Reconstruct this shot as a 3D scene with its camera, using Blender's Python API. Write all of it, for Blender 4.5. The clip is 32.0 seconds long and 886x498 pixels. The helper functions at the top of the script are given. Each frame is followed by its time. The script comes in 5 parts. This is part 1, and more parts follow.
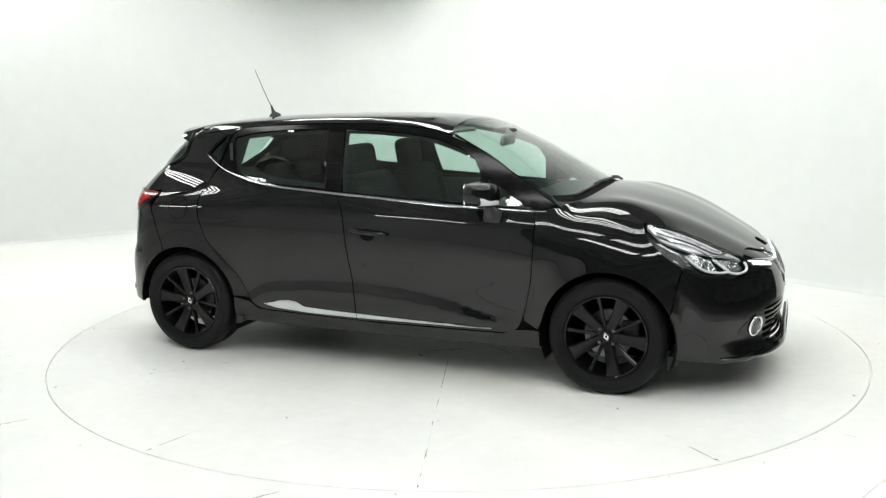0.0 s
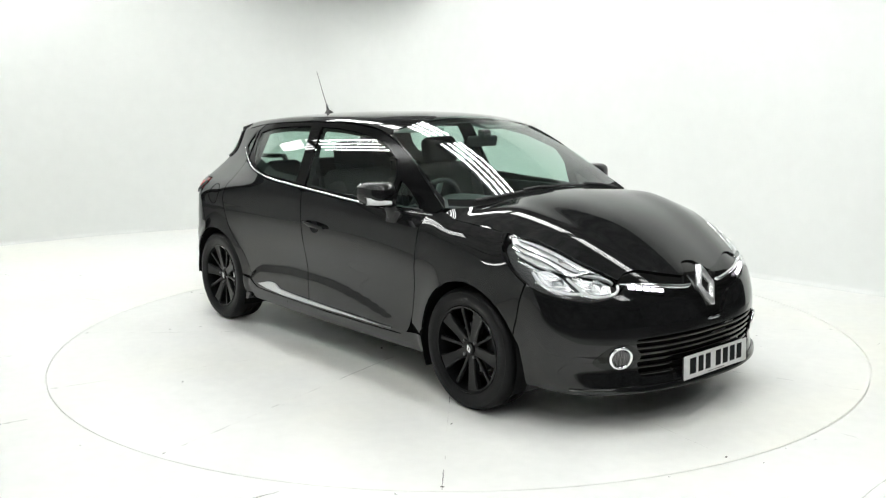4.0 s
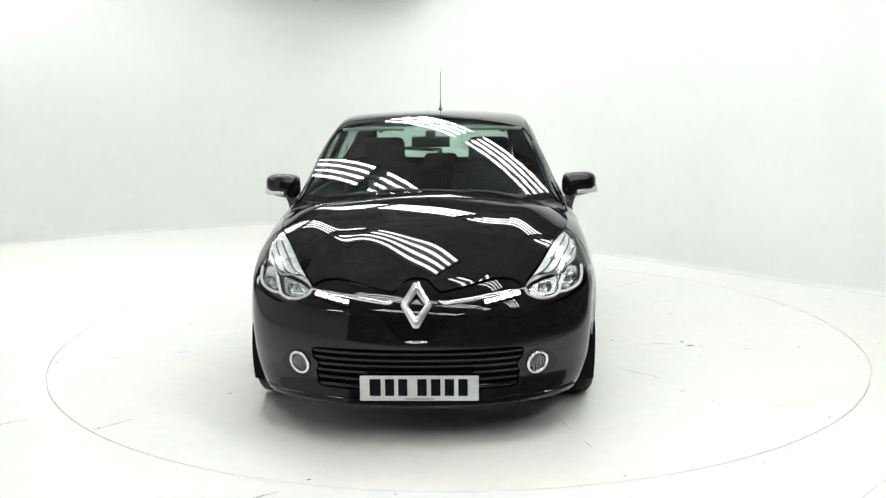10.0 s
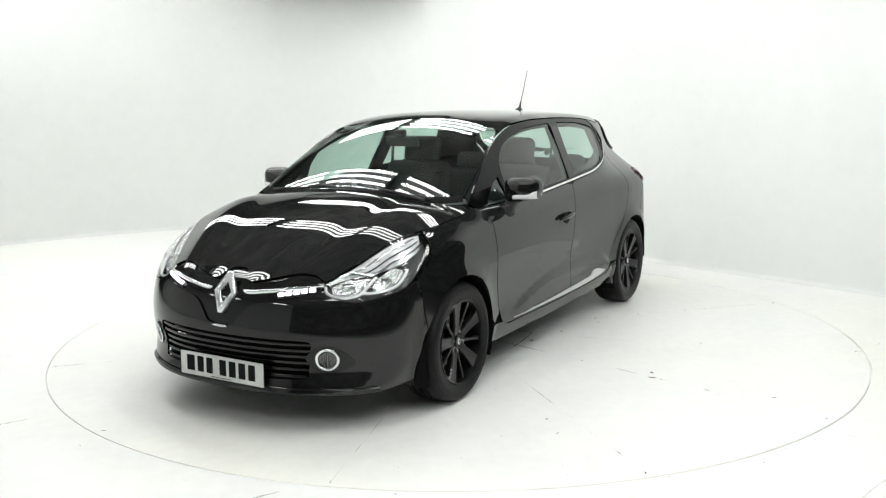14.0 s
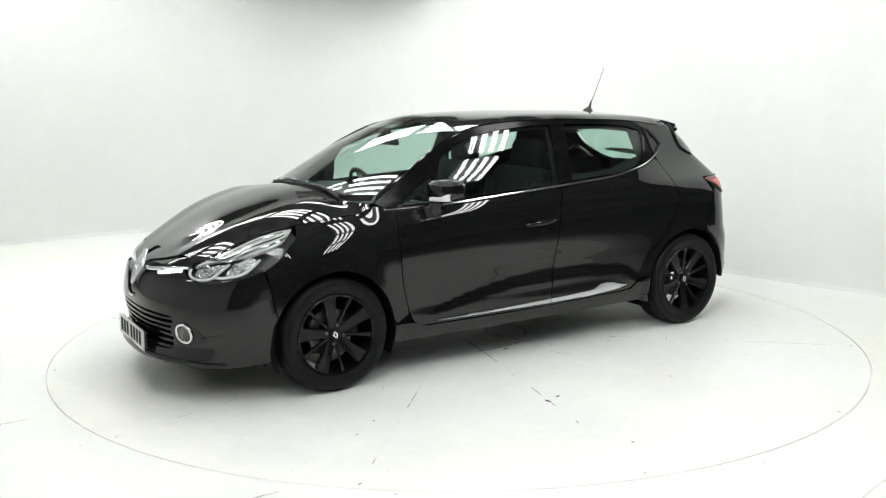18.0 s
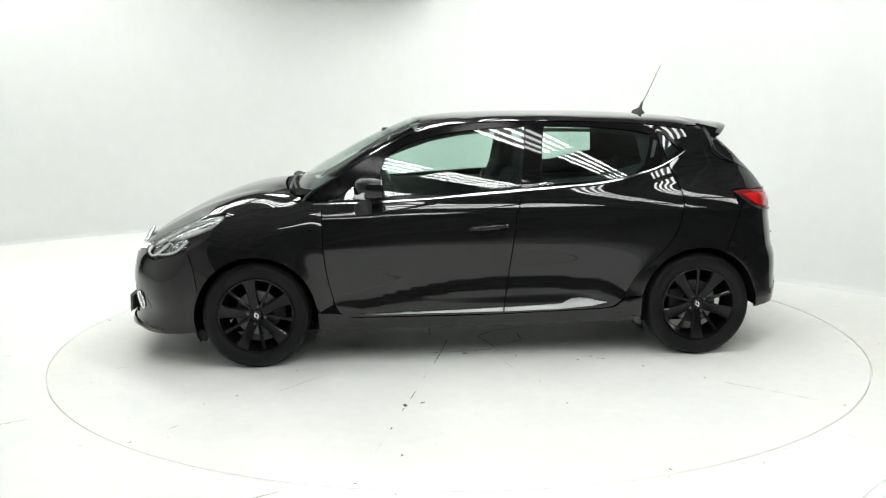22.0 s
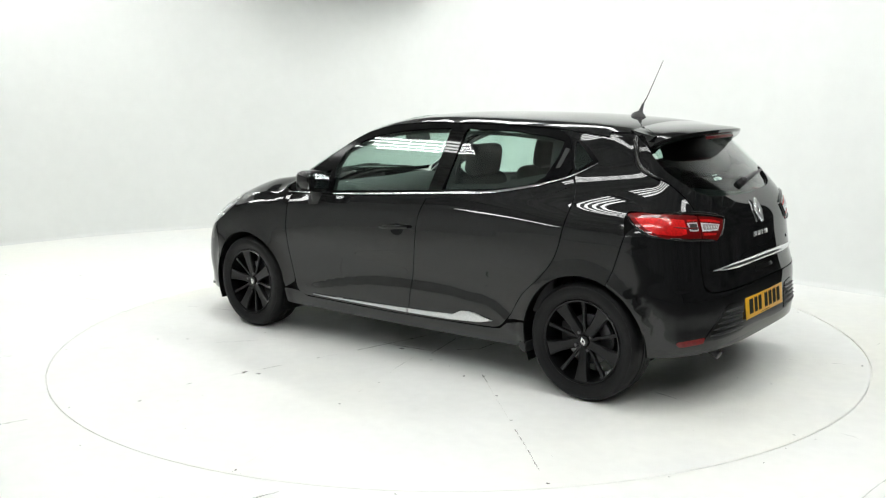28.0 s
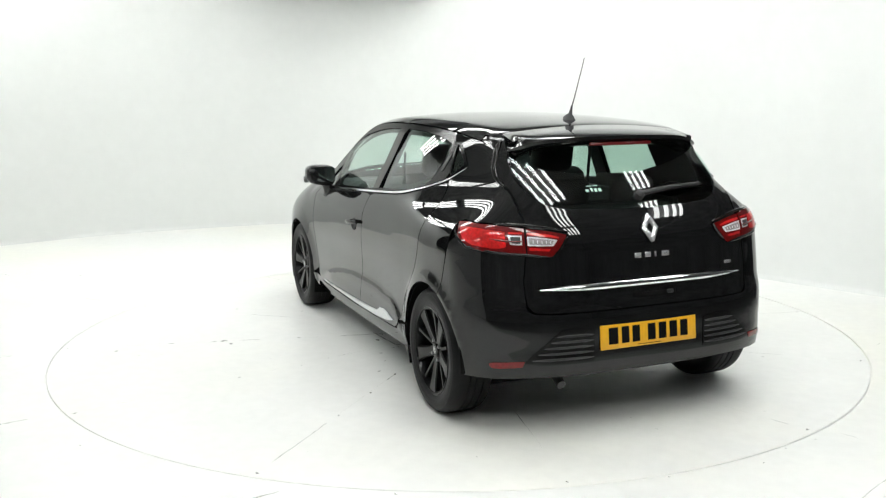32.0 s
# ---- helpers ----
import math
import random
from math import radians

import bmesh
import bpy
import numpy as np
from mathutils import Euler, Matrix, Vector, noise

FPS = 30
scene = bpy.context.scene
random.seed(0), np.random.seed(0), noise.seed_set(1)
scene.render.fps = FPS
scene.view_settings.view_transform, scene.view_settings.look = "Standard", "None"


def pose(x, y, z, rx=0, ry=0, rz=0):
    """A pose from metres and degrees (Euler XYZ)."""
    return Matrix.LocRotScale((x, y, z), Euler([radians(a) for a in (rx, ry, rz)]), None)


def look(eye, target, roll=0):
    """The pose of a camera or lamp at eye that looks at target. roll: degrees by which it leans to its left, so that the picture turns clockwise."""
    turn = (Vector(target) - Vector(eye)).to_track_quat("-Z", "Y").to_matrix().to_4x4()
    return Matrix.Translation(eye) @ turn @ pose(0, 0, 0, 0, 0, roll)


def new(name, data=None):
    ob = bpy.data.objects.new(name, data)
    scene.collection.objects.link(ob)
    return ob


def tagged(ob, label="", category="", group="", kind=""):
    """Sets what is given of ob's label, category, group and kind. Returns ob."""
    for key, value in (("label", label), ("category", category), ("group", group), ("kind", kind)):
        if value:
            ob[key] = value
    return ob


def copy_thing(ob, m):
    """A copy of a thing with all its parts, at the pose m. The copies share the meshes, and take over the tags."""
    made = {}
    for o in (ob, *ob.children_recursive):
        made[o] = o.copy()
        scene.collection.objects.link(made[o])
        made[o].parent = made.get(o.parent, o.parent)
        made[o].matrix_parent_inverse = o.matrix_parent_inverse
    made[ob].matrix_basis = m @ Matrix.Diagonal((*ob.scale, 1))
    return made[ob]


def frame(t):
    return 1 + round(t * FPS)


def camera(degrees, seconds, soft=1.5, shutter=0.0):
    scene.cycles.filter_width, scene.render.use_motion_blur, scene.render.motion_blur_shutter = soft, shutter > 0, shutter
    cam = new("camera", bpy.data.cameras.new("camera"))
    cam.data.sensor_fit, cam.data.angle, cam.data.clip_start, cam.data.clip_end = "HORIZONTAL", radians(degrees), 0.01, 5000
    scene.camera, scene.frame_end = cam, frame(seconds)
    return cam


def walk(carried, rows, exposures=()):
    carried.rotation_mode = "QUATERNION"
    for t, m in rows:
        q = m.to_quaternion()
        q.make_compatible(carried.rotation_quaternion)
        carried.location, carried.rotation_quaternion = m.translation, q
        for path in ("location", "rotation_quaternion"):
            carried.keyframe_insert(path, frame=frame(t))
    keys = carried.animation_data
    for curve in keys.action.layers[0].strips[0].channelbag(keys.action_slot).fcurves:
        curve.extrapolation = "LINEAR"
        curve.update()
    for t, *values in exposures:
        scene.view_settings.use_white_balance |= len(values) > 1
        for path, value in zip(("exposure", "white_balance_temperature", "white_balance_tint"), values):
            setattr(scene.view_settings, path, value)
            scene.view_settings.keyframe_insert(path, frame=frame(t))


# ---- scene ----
# ---- camera ----
cam = camera(51.37, 32.0, soft=1.25)
EYE = (0.0, -5.9434, 1.5562)
AIM = look(EYE, (-0.0736, -0.0280, 0.5548), -0.614)
walk(cam, [(0.0, AIM), (32.0, AIM)], exposures=[(0.0, 0.0), (32.0, 0.0)])

# ---- world ----
world = bpy.data.worlds.new("world")
scene.world = world
world.use_nodes = True
world.node_tree.nodes["Background"].inputs[0].default_value = (0.9, 1.0, 0.95, 1)
world.node_tree.nodes["Background"].inputs[1].default_value = 0.02


# ---- materials ----
def mat(name, color, rough=0.5, metal=0.0, coat=0.0, ior=1.5, noise_scale=0.0, noise_amount=0.0, bump=0.0, rough_var=0.0,
        emit=None, emit_strength=0.0, spec=0.5, scale2=0.0, amount2=0.0):
    """A principled surface whose colour and gloss vary at two scales, with a fine relief."""
    m = bpy.data.materials.new(name)
    m.use_nodes = True
    nt = m.node_tree
    b = nt.nodes["Principled BSDF"]
    col = (*color, 1)
    b.inputs["Base Color"].default_value = col
    b.inputs["Roughness"].default_value = rough
    b.inputs["Metallic"].default_value = metal
    b.inputs["IOR"].default_value = ior
    b.inputs["Specular IOR Level"].default_value = spec
    b.inputs["Coat Weight"].default_value = coat
    b.inputs["Coat Roughness"].default_value = 0.012
    b.inputs["Coat IOR"].default_value = 1.52
    if emit:
        b.inputs["Emission Color"].default_value = (*emit, 1)
        b.inputs["Emission Strength"].default_value = emit_strength
    if noise_scale:
        tc = nt.nodes.new("ShaderNodeTexCoord")
        n1 = nt.nodes.new("ShaderNodeTexNoise")
        n1.inputs["Scale"].default_value = noise_scale
        n1.inputs["Detail"].default_value = 6
        nt.links.new(tc.outputs["Object"], n1.inputs["Vector"])
        last = None
        for node, amount in ((n1, noise_amount),) + (((None, amount2),) if scale2 else ()):
            if node is None:
                node = nt.nodes.new("ShaderNodeTexNoise")
                node.inputs["Scale"].default_value = scale2
                node.inputs["Detail"].default_value = 4
                nt.links.new(tc.outputs["Object"], node.inputs["Vector"])
            mr = nt.nodes.new("ShaderNodeMapRange")
            mr.inputs[1].default_value, mr.inputs[2].default_value = 0.3, 0.7
            mr.inputs[3].default_value, mr.inputs[4].default_value = 1 - amount, 1 + amount
            nt.links.new(node.outputs["Fac"], mr.inputs[0])
            mix = nt.nodes.new("ShaderNodeMix")
            mix.data_type, mix.blend_type = "RGBA", "MULTIPLY"
            mix.inputs[0].default_value = 1
            if last is None:
                mix.inputs[6].default_value = col
            else:
                nt.links.new(last.outputs[2], mix.inputs[6])
            nt.links.new(mr.outputs[0], mix.inputs[7])
            last = mix
        nt.links.new(last.outputs[2], b.inputs["Base Color"])
        if rough_var:
            mr = nt.nodes.new("ShaderNodeMapRange")
            mr.inputs[1].default_value, mr.inputs[2].default_value = 0.3, 0.7
            mr.inputs[3].default_value, mr.inputs[4].default_value = rough - rough_var, rough + rough_var
            nt.links.new(n1.outputs["Fac"], mr.inputs[0])
            nt.links.new(mr.outputs[0], b.inputs["Roughness"])
        if bump:
            bp = nt.nodes.new("ShaderNodeBump")
            bp.inputs["Strength"].default_value = 1.0
            bp.inputs["Distance"].default_value = bump
            nt.links.new(n1.outputs["Fac"], bp.inputs["Height"])
            nt.links.new(bp.outputs["Normal"], b.inputs["Normal"])
    return m


def glass_mat(name, tint, gloss=1.0, base=0.05):
    """A thin pane: tinted see-through with a mirror gloss by Fresnel."""
    m = bpy.data.materials.new(name)
    m.use_nodes = True
    nt = m.node_tree
    nt.nodes.remove(nt.nodes["Principled BSDF"])
    out = nt.nodes["Material Output"]
    tr = nt.nodes.new("ShaderNodeBsdfTransparent")
    tr.inputs[0].default_value = (*tint, 1)
    gl = nt.nodes.new("ShaderNodeBsdfGlossy")
    gl.inputs["Roughness"].default_value = 0.01
    gl.inputs["Color"].default_value = (gloss, gloss, gloss, 1)
    lw = nt.nodes.new("ShaderNodeLayerWeight")
    pw = nt.nodes.new("ShaderNodeMath")
    pw.operation = "POWER"
    pw.inputs[1].default_value = 5.0
    nt.links.new(lw.outputs["Facing"], pw.inputs[0])
    fr = nt.nodes.new("ShaderNodeMapRange")
    fr.inputs[3].default_value, fr.inputs[4].default_value = base, 1.0
    nt.links.new(pw.outputs[0], fr.inputs[0])
    mx = nt.nodes.new("ShaderNodeMixShader")
    nt.links.new(fr.outputs[0], mx.inputs[0])
    nt.links.new(tr.outputs[0], mx.inputs[1])
    nt.links.new(gl.outputs[0], mx.inputs[2])
    nt.links.new(mx.outputs[0], out.inputs[0])
    return m


TUBE_GLOW = 16.4
PAINT = mat("black_paint", (0.0076, 0.0078, 0.0082), rough=0.5, spec=0.0, coat=1.0, noise_scale=900, noise_amount=0.25, scale2=3, amount2=0.15)
TRIM = mat("black_plastic", (0.024, 0.024, 0.025), rough=0.45, noise_scale=300, noise_amount=0.2, bump=0.0006, scale2=6, amount2=0.2)
PIANO = mat("gloss_black_plastic", (0.005, 0.005, 0.005), rough=0.03, spec=0.4, noise_scale=40, noise_amount=0.2, rough_var=0.012)
CHROME = mat("chrome", (0.82, 0.83, 0.84), rough=0.09, metal=1.0, noise_scale=60, noise_amount=0.05, rough_var=0.03)
RUBBER = mat("tyre_rubber", (0.0065, 0.0065, 0.007), rough=0.5, spec=0.2, noise_scale=120, noise_amount=0.3, bump=0.0008, scale2=7, amount2=0.3)
RIM_BLACK = mat("gloss_black_alloy", (0.004, 0.004, 0.0045), rough=0.4, spec=0.1, coat=0.4, noise_scale=50, noise_amount=0.3, rough_var=0.05)
DARK = mat("matt_black_liner", (0.005, 0.005, 0.005), rough=0.8, spec=0.1, noise_scale=80, noise_amount=0.3, bump=0.001)
GLASS = glass_mat("tinted_car_glass", (0.70, 0.84, 0.78), base=0.075)
GLASS_REAR = glass_mat("tinted_rear_glass", (0.58, 0.72, 0.66))
LENS = glass_mat("clear_lens", (0.95, 0.96, 0.96), base=0.05)
RED_LENS = mat("red_lamp_plastic", (0.13, 0.0015, 0.002), rough=0.4, spec=0.1, coat=1.0, noise_scale=70, noise_amount=0.2, scale2=9, amount2=0.2)
WHITE_LENS = mat("milky_lamp_plastic", (0.34, 0.32, 0.32), rough=0.1, coat=0.5, noise_scale=120, noise_amount=0.2)
REFLECTOR = mat("lamp_reflector", (0.75, 0.77, 0.78), rough=0.12, metal=1.0, noise_scale=45, noise_amount=0.25, rough_var=0.08)
FACET = mat("faceted_lamp_reflector", (0.80, 0.81, 0.82), rough=0.16, metal=1.0, noise_scale=70, noise_amount=0.25, bump=0.012, scale2=240, amount2=0.2)
SILVER = mat("satin_silver", (0.62, 0.63, 0.64), rough=0.28, metal=0.9, noise_scale=90, noise_amount=0.08)
PLATE_W = mat("white_plate", (0.66, 0.67, 0.66), rough=0.35, noise_scale=30, noise_amount=0.05, scale2=4, amount2=0.05)
PLATE_Y = mat("yellow_plate", (0.80, 0.42, 0.02), rough=0.35, noise_scale=30, noise_amount=0.06, scale2=4, amount2=0.05)
INK = mat("black_ink", (0.004, 0.004, 0.005), rough=0.5, spec=0.1, noise_scale=80, noise_amount=0.2)
FABRIC = mat("charcoal_fabric", (0.017, 0.017, 0.018), rough=0.9, noise_scale=500, noise_amount=0.4, bump=0.0008, scale2=9, amount2=0.25)
SOFT = mat("dashboard_plastic", (0.035, 0.036, 0.037), rough=0.6, noise_scale=350, noise_amount=0.25, bump=0.0006, scale2=5, amount2=0.2)
HEADLINING = mat("grey_headlining", (0.30, 0.31, 0.30), rough=0.95, noise_scale=400, noise_amount=0.2, bump=0.0006, scale2=4, amount2=0.1)
LED = mat("daytime_led", (0.9, 0.9, 0.9), rough=0.3, emit=(0.95, 0.88, 1.0), emit_strength=3.0)
WALL_WHITE = mat("white_wall_paint", (0.725, 0.74, 0.725), rough=0.65, noise_scale=1.3, noise_amount=0.018, scale2=9, amount2=0.012)
FLOOR_WHITE = mat("white_painted_floor", (0.855, 0.86, 0.838), rough=0.42, noise_scale=2.2, noise_amount=0.03, rough_var=0.12, scale2=14, amount2=0.02)
tree = FLOOR_WHITE.node_tree
bsdf = tree.nodes["Principled BSDF"]
source = bsdf.inputs["Base Color"].links[0].from_socket
place = tree.nodes.new("ShaderNodeTexCoord")
stain = tree.nodes.new("ShaderNodeTexNoise")
stain.inputs["Scale"].default_value, stain.inputs["Detail"].default_value = .55, 5
tree.links.new(place.outputs["Object"], stain.inputs["Vector"])
span = tree.nodes.new("ShaderNodeMapRange")
span.inputs[1].default_value, span.inputs[2].default_value, span.inputs[4].default_value = .46, .68, .55
tree.links.new(stain.outputs["Fac"], span.inputs[0])
warm = tree.nodes.new("ShaderNodeMix")
warm.data_type, warm.blend_type = "RGBA", "MULTIPLY"
warm.inputs[7].default_value = (1.0, .985, .91, 1)
tree.links.new(span.outputs[0], warm.inputs[0])
tree.links.new(source, warm.inputs[6])
tree.links.new(warm.outputs[2], bsdf.inputs["Base Color"])
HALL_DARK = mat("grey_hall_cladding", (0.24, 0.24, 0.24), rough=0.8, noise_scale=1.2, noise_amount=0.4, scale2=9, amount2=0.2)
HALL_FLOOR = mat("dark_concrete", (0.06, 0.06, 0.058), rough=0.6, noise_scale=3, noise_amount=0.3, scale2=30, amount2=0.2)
# light falling off across the concrete, painted in: pale by the painted floor, raggedly darker outwards
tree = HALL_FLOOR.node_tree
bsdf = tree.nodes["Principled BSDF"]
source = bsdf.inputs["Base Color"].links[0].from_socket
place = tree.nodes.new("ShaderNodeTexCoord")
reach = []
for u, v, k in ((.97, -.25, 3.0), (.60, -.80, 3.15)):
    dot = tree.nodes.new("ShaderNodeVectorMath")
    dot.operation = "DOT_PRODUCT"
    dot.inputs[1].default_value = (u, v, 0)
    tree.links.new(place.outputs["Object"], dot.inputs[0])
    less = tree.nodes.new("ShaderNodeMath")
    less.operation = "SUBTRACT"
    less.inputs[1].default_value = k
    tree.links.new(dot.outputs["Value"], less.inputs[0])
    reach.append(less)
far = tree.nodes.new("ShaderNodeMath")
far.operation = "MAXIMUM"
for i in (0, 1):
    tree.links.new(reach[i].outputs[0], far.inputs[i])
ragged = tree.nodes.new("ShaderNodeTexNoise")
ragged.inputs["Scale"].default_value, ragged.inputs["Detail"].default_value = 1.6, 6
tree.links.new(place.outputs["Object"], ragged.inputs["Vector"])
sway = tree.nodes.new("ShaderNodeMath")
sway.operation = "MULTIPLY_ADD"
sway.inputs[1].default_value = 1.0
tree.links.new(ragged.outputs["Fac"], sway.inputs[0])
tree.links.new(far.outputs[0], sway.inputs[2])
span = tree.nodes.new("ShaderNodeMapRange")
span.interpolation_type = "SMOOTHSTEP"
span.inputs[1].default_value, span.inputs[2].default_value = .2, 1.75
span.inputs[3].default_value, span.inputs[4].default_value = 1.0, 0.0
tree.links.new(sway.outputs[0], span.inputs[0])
light_fade = tree.nodes.new("ShaderNodeMix")
light_fade.data_type = "RGBA"
light_fade.inputs[7].default_value = (.62, .625, .61, 1)
tree.links.new(span.outputs[0], light_fade.inputs[0])
tree.links.new(source, light_fade.inputs[6])
tree.links.new(light_fade.outputs[2], bsdf.inputs["Base Color"])
CEIL_GREY = mat("grey_ceiling_sheet", (0.48, 0.48, 0.47), rough=0.7, noise_scale=2, noise_amount=0.3, scale2=20, amount2=0.2)
TUBE = mat("fluorescent_tube", (0.9, 0.9, 0.9), rough=0.4, emit=(0.98, 1.0, 0.98), emit_strength=TUBE_GLOW)
METAL_GREY = mat("grey_sheet_metal", (0.10, 0.10, 0.10), rough=0.4, noise_scale=20, noise_amount=0.1)
CRACK = mat("dirty_crack", (0.11, 0.105, 0.10), rough=0.9, noise_scale=60, noise_amount=0.5, scale2=7, amount2=0.4)
SEAM = mat("faint_seam_dirt", (0.62, 0.61, 0.58), rough=0.8, noise_scale=30, noise_amount=0.3, scale2=5, amount2=0.3)
WING_SILVER = mat("bright_lamp_shell", (0.78, 0.79, 0.80), rough=0.25, metal=0.12, coat=0.4, noise_scale=25, noise_amount=0.2, scale2=160, amount2=0.15)
EMBLEM = mat("polished_emblem", (0.84, 0.85, 0.86), rough=0.24, metal=0.75, coat=0.2, noise_scale=70, noise_amount=0.06)
LAMP_GREY = mat("dark_lamp_bezel", (0.035, 0.036, 0.038), rough=0.35, metal=0.3, noise_scale=40, noise_amount=0.25, scale2=7, amount2=0.2)
WHITE_TRIM = mat("white_light_guide", (0.78, 0.79, 0.80), rough=0.25, coat=0.5, noise_scale=60, noise_amount=0.08)
FRAME_BLACK = mat("satin_black_window_frame", (0.004, 0.004, 0.0045), rough=0.14, spec=0.16, noise_scale=300, noise_amount=0.2, scale2=8, amount2=0.2)
DISC_STEEL = mat("dull_brake_steel", (0.16, 0.16, 0.165), rough=0.35, metal=0.9, noise_scale=60, noise_amount=0.2)
BRIGHT_RED = mat("red_lamp_glow", (0.58, 0.008, 0.008), rough=0.35, spec=0.2, coat=1.0, noise_scale=90, noise_amount=0.25, scale2=14, amount2=0.2)
DIM_RED = mat("unlit_red_plastic", (0.10, 0.003, 0.004), rough=0.4, spec=0.1, coat=0.3, noise_scale=60, noise_amount=0.2)



# ---- mesh helpers ----
def link(name, verts, faces, material, parent=None, normals=None, smooth=True, label="", loc=None):
    me = bpy.data.meshes.new(name)
    me.from_pydata([tuple(v) for v in verts], [], [tuple(f) for f in faces])
    me.materials.append(material)
    if smooth:
        me.shade_smooth()
    me.update()
    if normals is not None:
        me.normals_split_custom_set_from_vertices([tuple(n) for n in normals])
    ob = new(name, me)
    if parent:
        ob.parent = parent
    if loc is not None:
        ob.matrix_basis = loc
    if label:
        tagged(ob, label)
    return ob


def part(name, bm, material, parent=None, label="", smooth=True, loc=None, angle=40):
    me = bpy.data.meshes.new(name)
    bmesh.ops.recalc_face_normals(bm, faces=bm.faces)
    bm.to_mesh(me)
    bm.free()
    me.materials.append(material)
    if smooth:
        me.shade_smooth()
        me.set_sharp_from_angle(angle=radians(angle))
    ob = new(name, me)
    if parent:
        ob.parent = parent
    if loc is not None:
        ob.matrix_basis = loc
    if label:
        tagged(ob, label)
    return ob


def box(sx, sy, sz, m=Matrix(), bevel=0.0, segs=2, bm=None):
    bm = bm or bmesh.new()
    r = bmesh.ops.create_cube(bm, size=1, matrix=m @ Matrix.Diagonal((sx, sy, sz, 1)))
    if bevel:
        es = {e for v in r["verts"] for e in v.link_edges}
        bmesh.ops.bevel(bm, geom=list(es), offset=bevel, segments=segs, affect="EDGES", profile=0.5)
    return bm


def lathe(profile, steps=48, axis="y", bm=None, m=Matrix(), closed=False):
    """Turn a profile of (radius, height) round an axis."""
    bm = bm or bmesh.new()
    rings = []
    for i in range(steps):
        a = 2 * math.pi * i / steps
        row = []
        for r, h in profile:
            p = {"y": (r * math.cos(a), h, r * math.sin(a)), "z": (r * math.cos(a), r * math.sin(a), h), "x": (h, r * math.cos(a), r * math.sin(a))}[axis]
            row.append(bm.verts.new(m @ Vector(p)))
        rings.append(row)
    n = len(profile)
    for i in range(steps):
        a, b = rings[i], rings[(i + 1) % steps]
        for j in range(n if closed else n - 1):
            k = (j + 1) % n
            bm.faces.new((a[j], a[k], b[k], b[j]))
    return bm


def tube(points, radius, sides=8, bm=None, cap=True, taper=None):
    """A round bar along points."""
    bm = bm or bmesh.new()
    pts = [Vector(p) for p in points]
    rings = []
    for i, p in enumerate(pts):
        d = (pts[min(i + 1, len(pts) - 1)] - pts[max(i - 1, 0)]).normalized()
        up = Vector((0, 0, 1)) if abs(d.z) < 0.95 else Vector((1, 0, 0))
        u = d.cross(up).normalized()
        w = d.cross(u)
        r = radius if taper is None else radius + (taper - radius) * i / (len(pts) - 1)
        rings.append([bm.verts.new(p + r * (math.cos(2 * math.pi * k / sides) * u + math.sin(2 * math.pi * k / sides) * w)) for k in range(sides)])
    for a, b in zip(rings, rings[1:]):
        for k in range(sides):
            bm.faces.new((a[k], a[(k + 1) % sides], b[(k + 1) % sides], b[k]))
    if cap:
        bm.faces.new(rings[0])
        bm.faces.new(rings[-1])
    return bm


def plate(outline, thick, m=Matrix(), bm=None, bevel=0.0):
    """A flat outline in x, y, thickened along z."""
    bm = bm or bmesh.new()
    vs = [bm.verts.new(m @ Vector((x, y, 0))) for x, y in outline]
    f = bm.faces.new(vs)
    r = bmesh.ops.extrude_face_region(bm, geom=[f])
    up = (m.to_3x3() @ Vector((0, 0, 1))) * thick
    top = [g for g in r["geom"] if isinstance(g, bmesh.types.BMVert)]
    for v in top:
        v.co += up
    if bevel:
        es = [e for e in bm.edges if e.verts[0] in top and e.verts[1] in top]
        bmesh.ops.bevel(bm, geom=es, offset=bevel, segments=2, affect="EDGES", profile=0.5)
    return bm


# ---- the car's body as a smooth solid: side, top, nose and tail surfaces blended ----
def spline(xs, ys):
    xs, ys = np.array(xs, float), np.array(ys, float)
    d = np.gradient(ys, xs)

    def at(x):
        x = np.asarray(x, float)
        i = np.clip(np.searchsorted(xs, x) - 1, 0, len(xs) - 2)
        h = xs[i + 1] - xs[i]
        u = (x - xs[i]) / h
        c = np.clip(u, 0, 1)
        v = ((1 + 2 * c) * (1 - c) ** 2 * ys[i] + c * (1 - c) ** 2 * h * d[i] + c * c * (3 - 2 * c) * ys[i + 1] + c * c * (c - 1) * h * d[i + 1])
        return v + np.where(u < 0, u * h * d[i], 0) + np.where(u > 1, (u - 1) * h * d[i + 1], 0)

    return at


LEVELS = (0.10, 0.20, 0.30, 0.40, 0.55, 0.70, 0.80, 0.88, 0.95, 1.02, 1.10, 1.20, 1.30, 1.40, 1.50)
SIDE = []


def station(x, *widths):
    SIDE.append((x, spline(LEVELS, widths)))


station(-2.0, .66, .72, .74, .75, .76, .755, .74, .718, .675, .575, .480, .430, .395, .36, .325)
station(-1.8, .70, .76, .79, .80, .81, .812, .804, .788, .752, .648, .547, .487, .450, .412, .375)
station(-1.6, .74, .80, .83, .84, .848, .85, .848, .840, .794, .692, .598, .543, .508, .472, .432)
station(-1.3, .76, .81, .85, .862, .868, .866, .865, .859, .818, .734, .662, .616, .580, .543, .498)
station(-.9, .76, .81, .845, .845, .85, .857, .857, .851, .825, .780, .736, .686, .640, .588, .535)
station(-.5, .76, .815, .846, .836, .838, .85, .851, .842, .82, .787, .748, .698, .652, .600, .548)
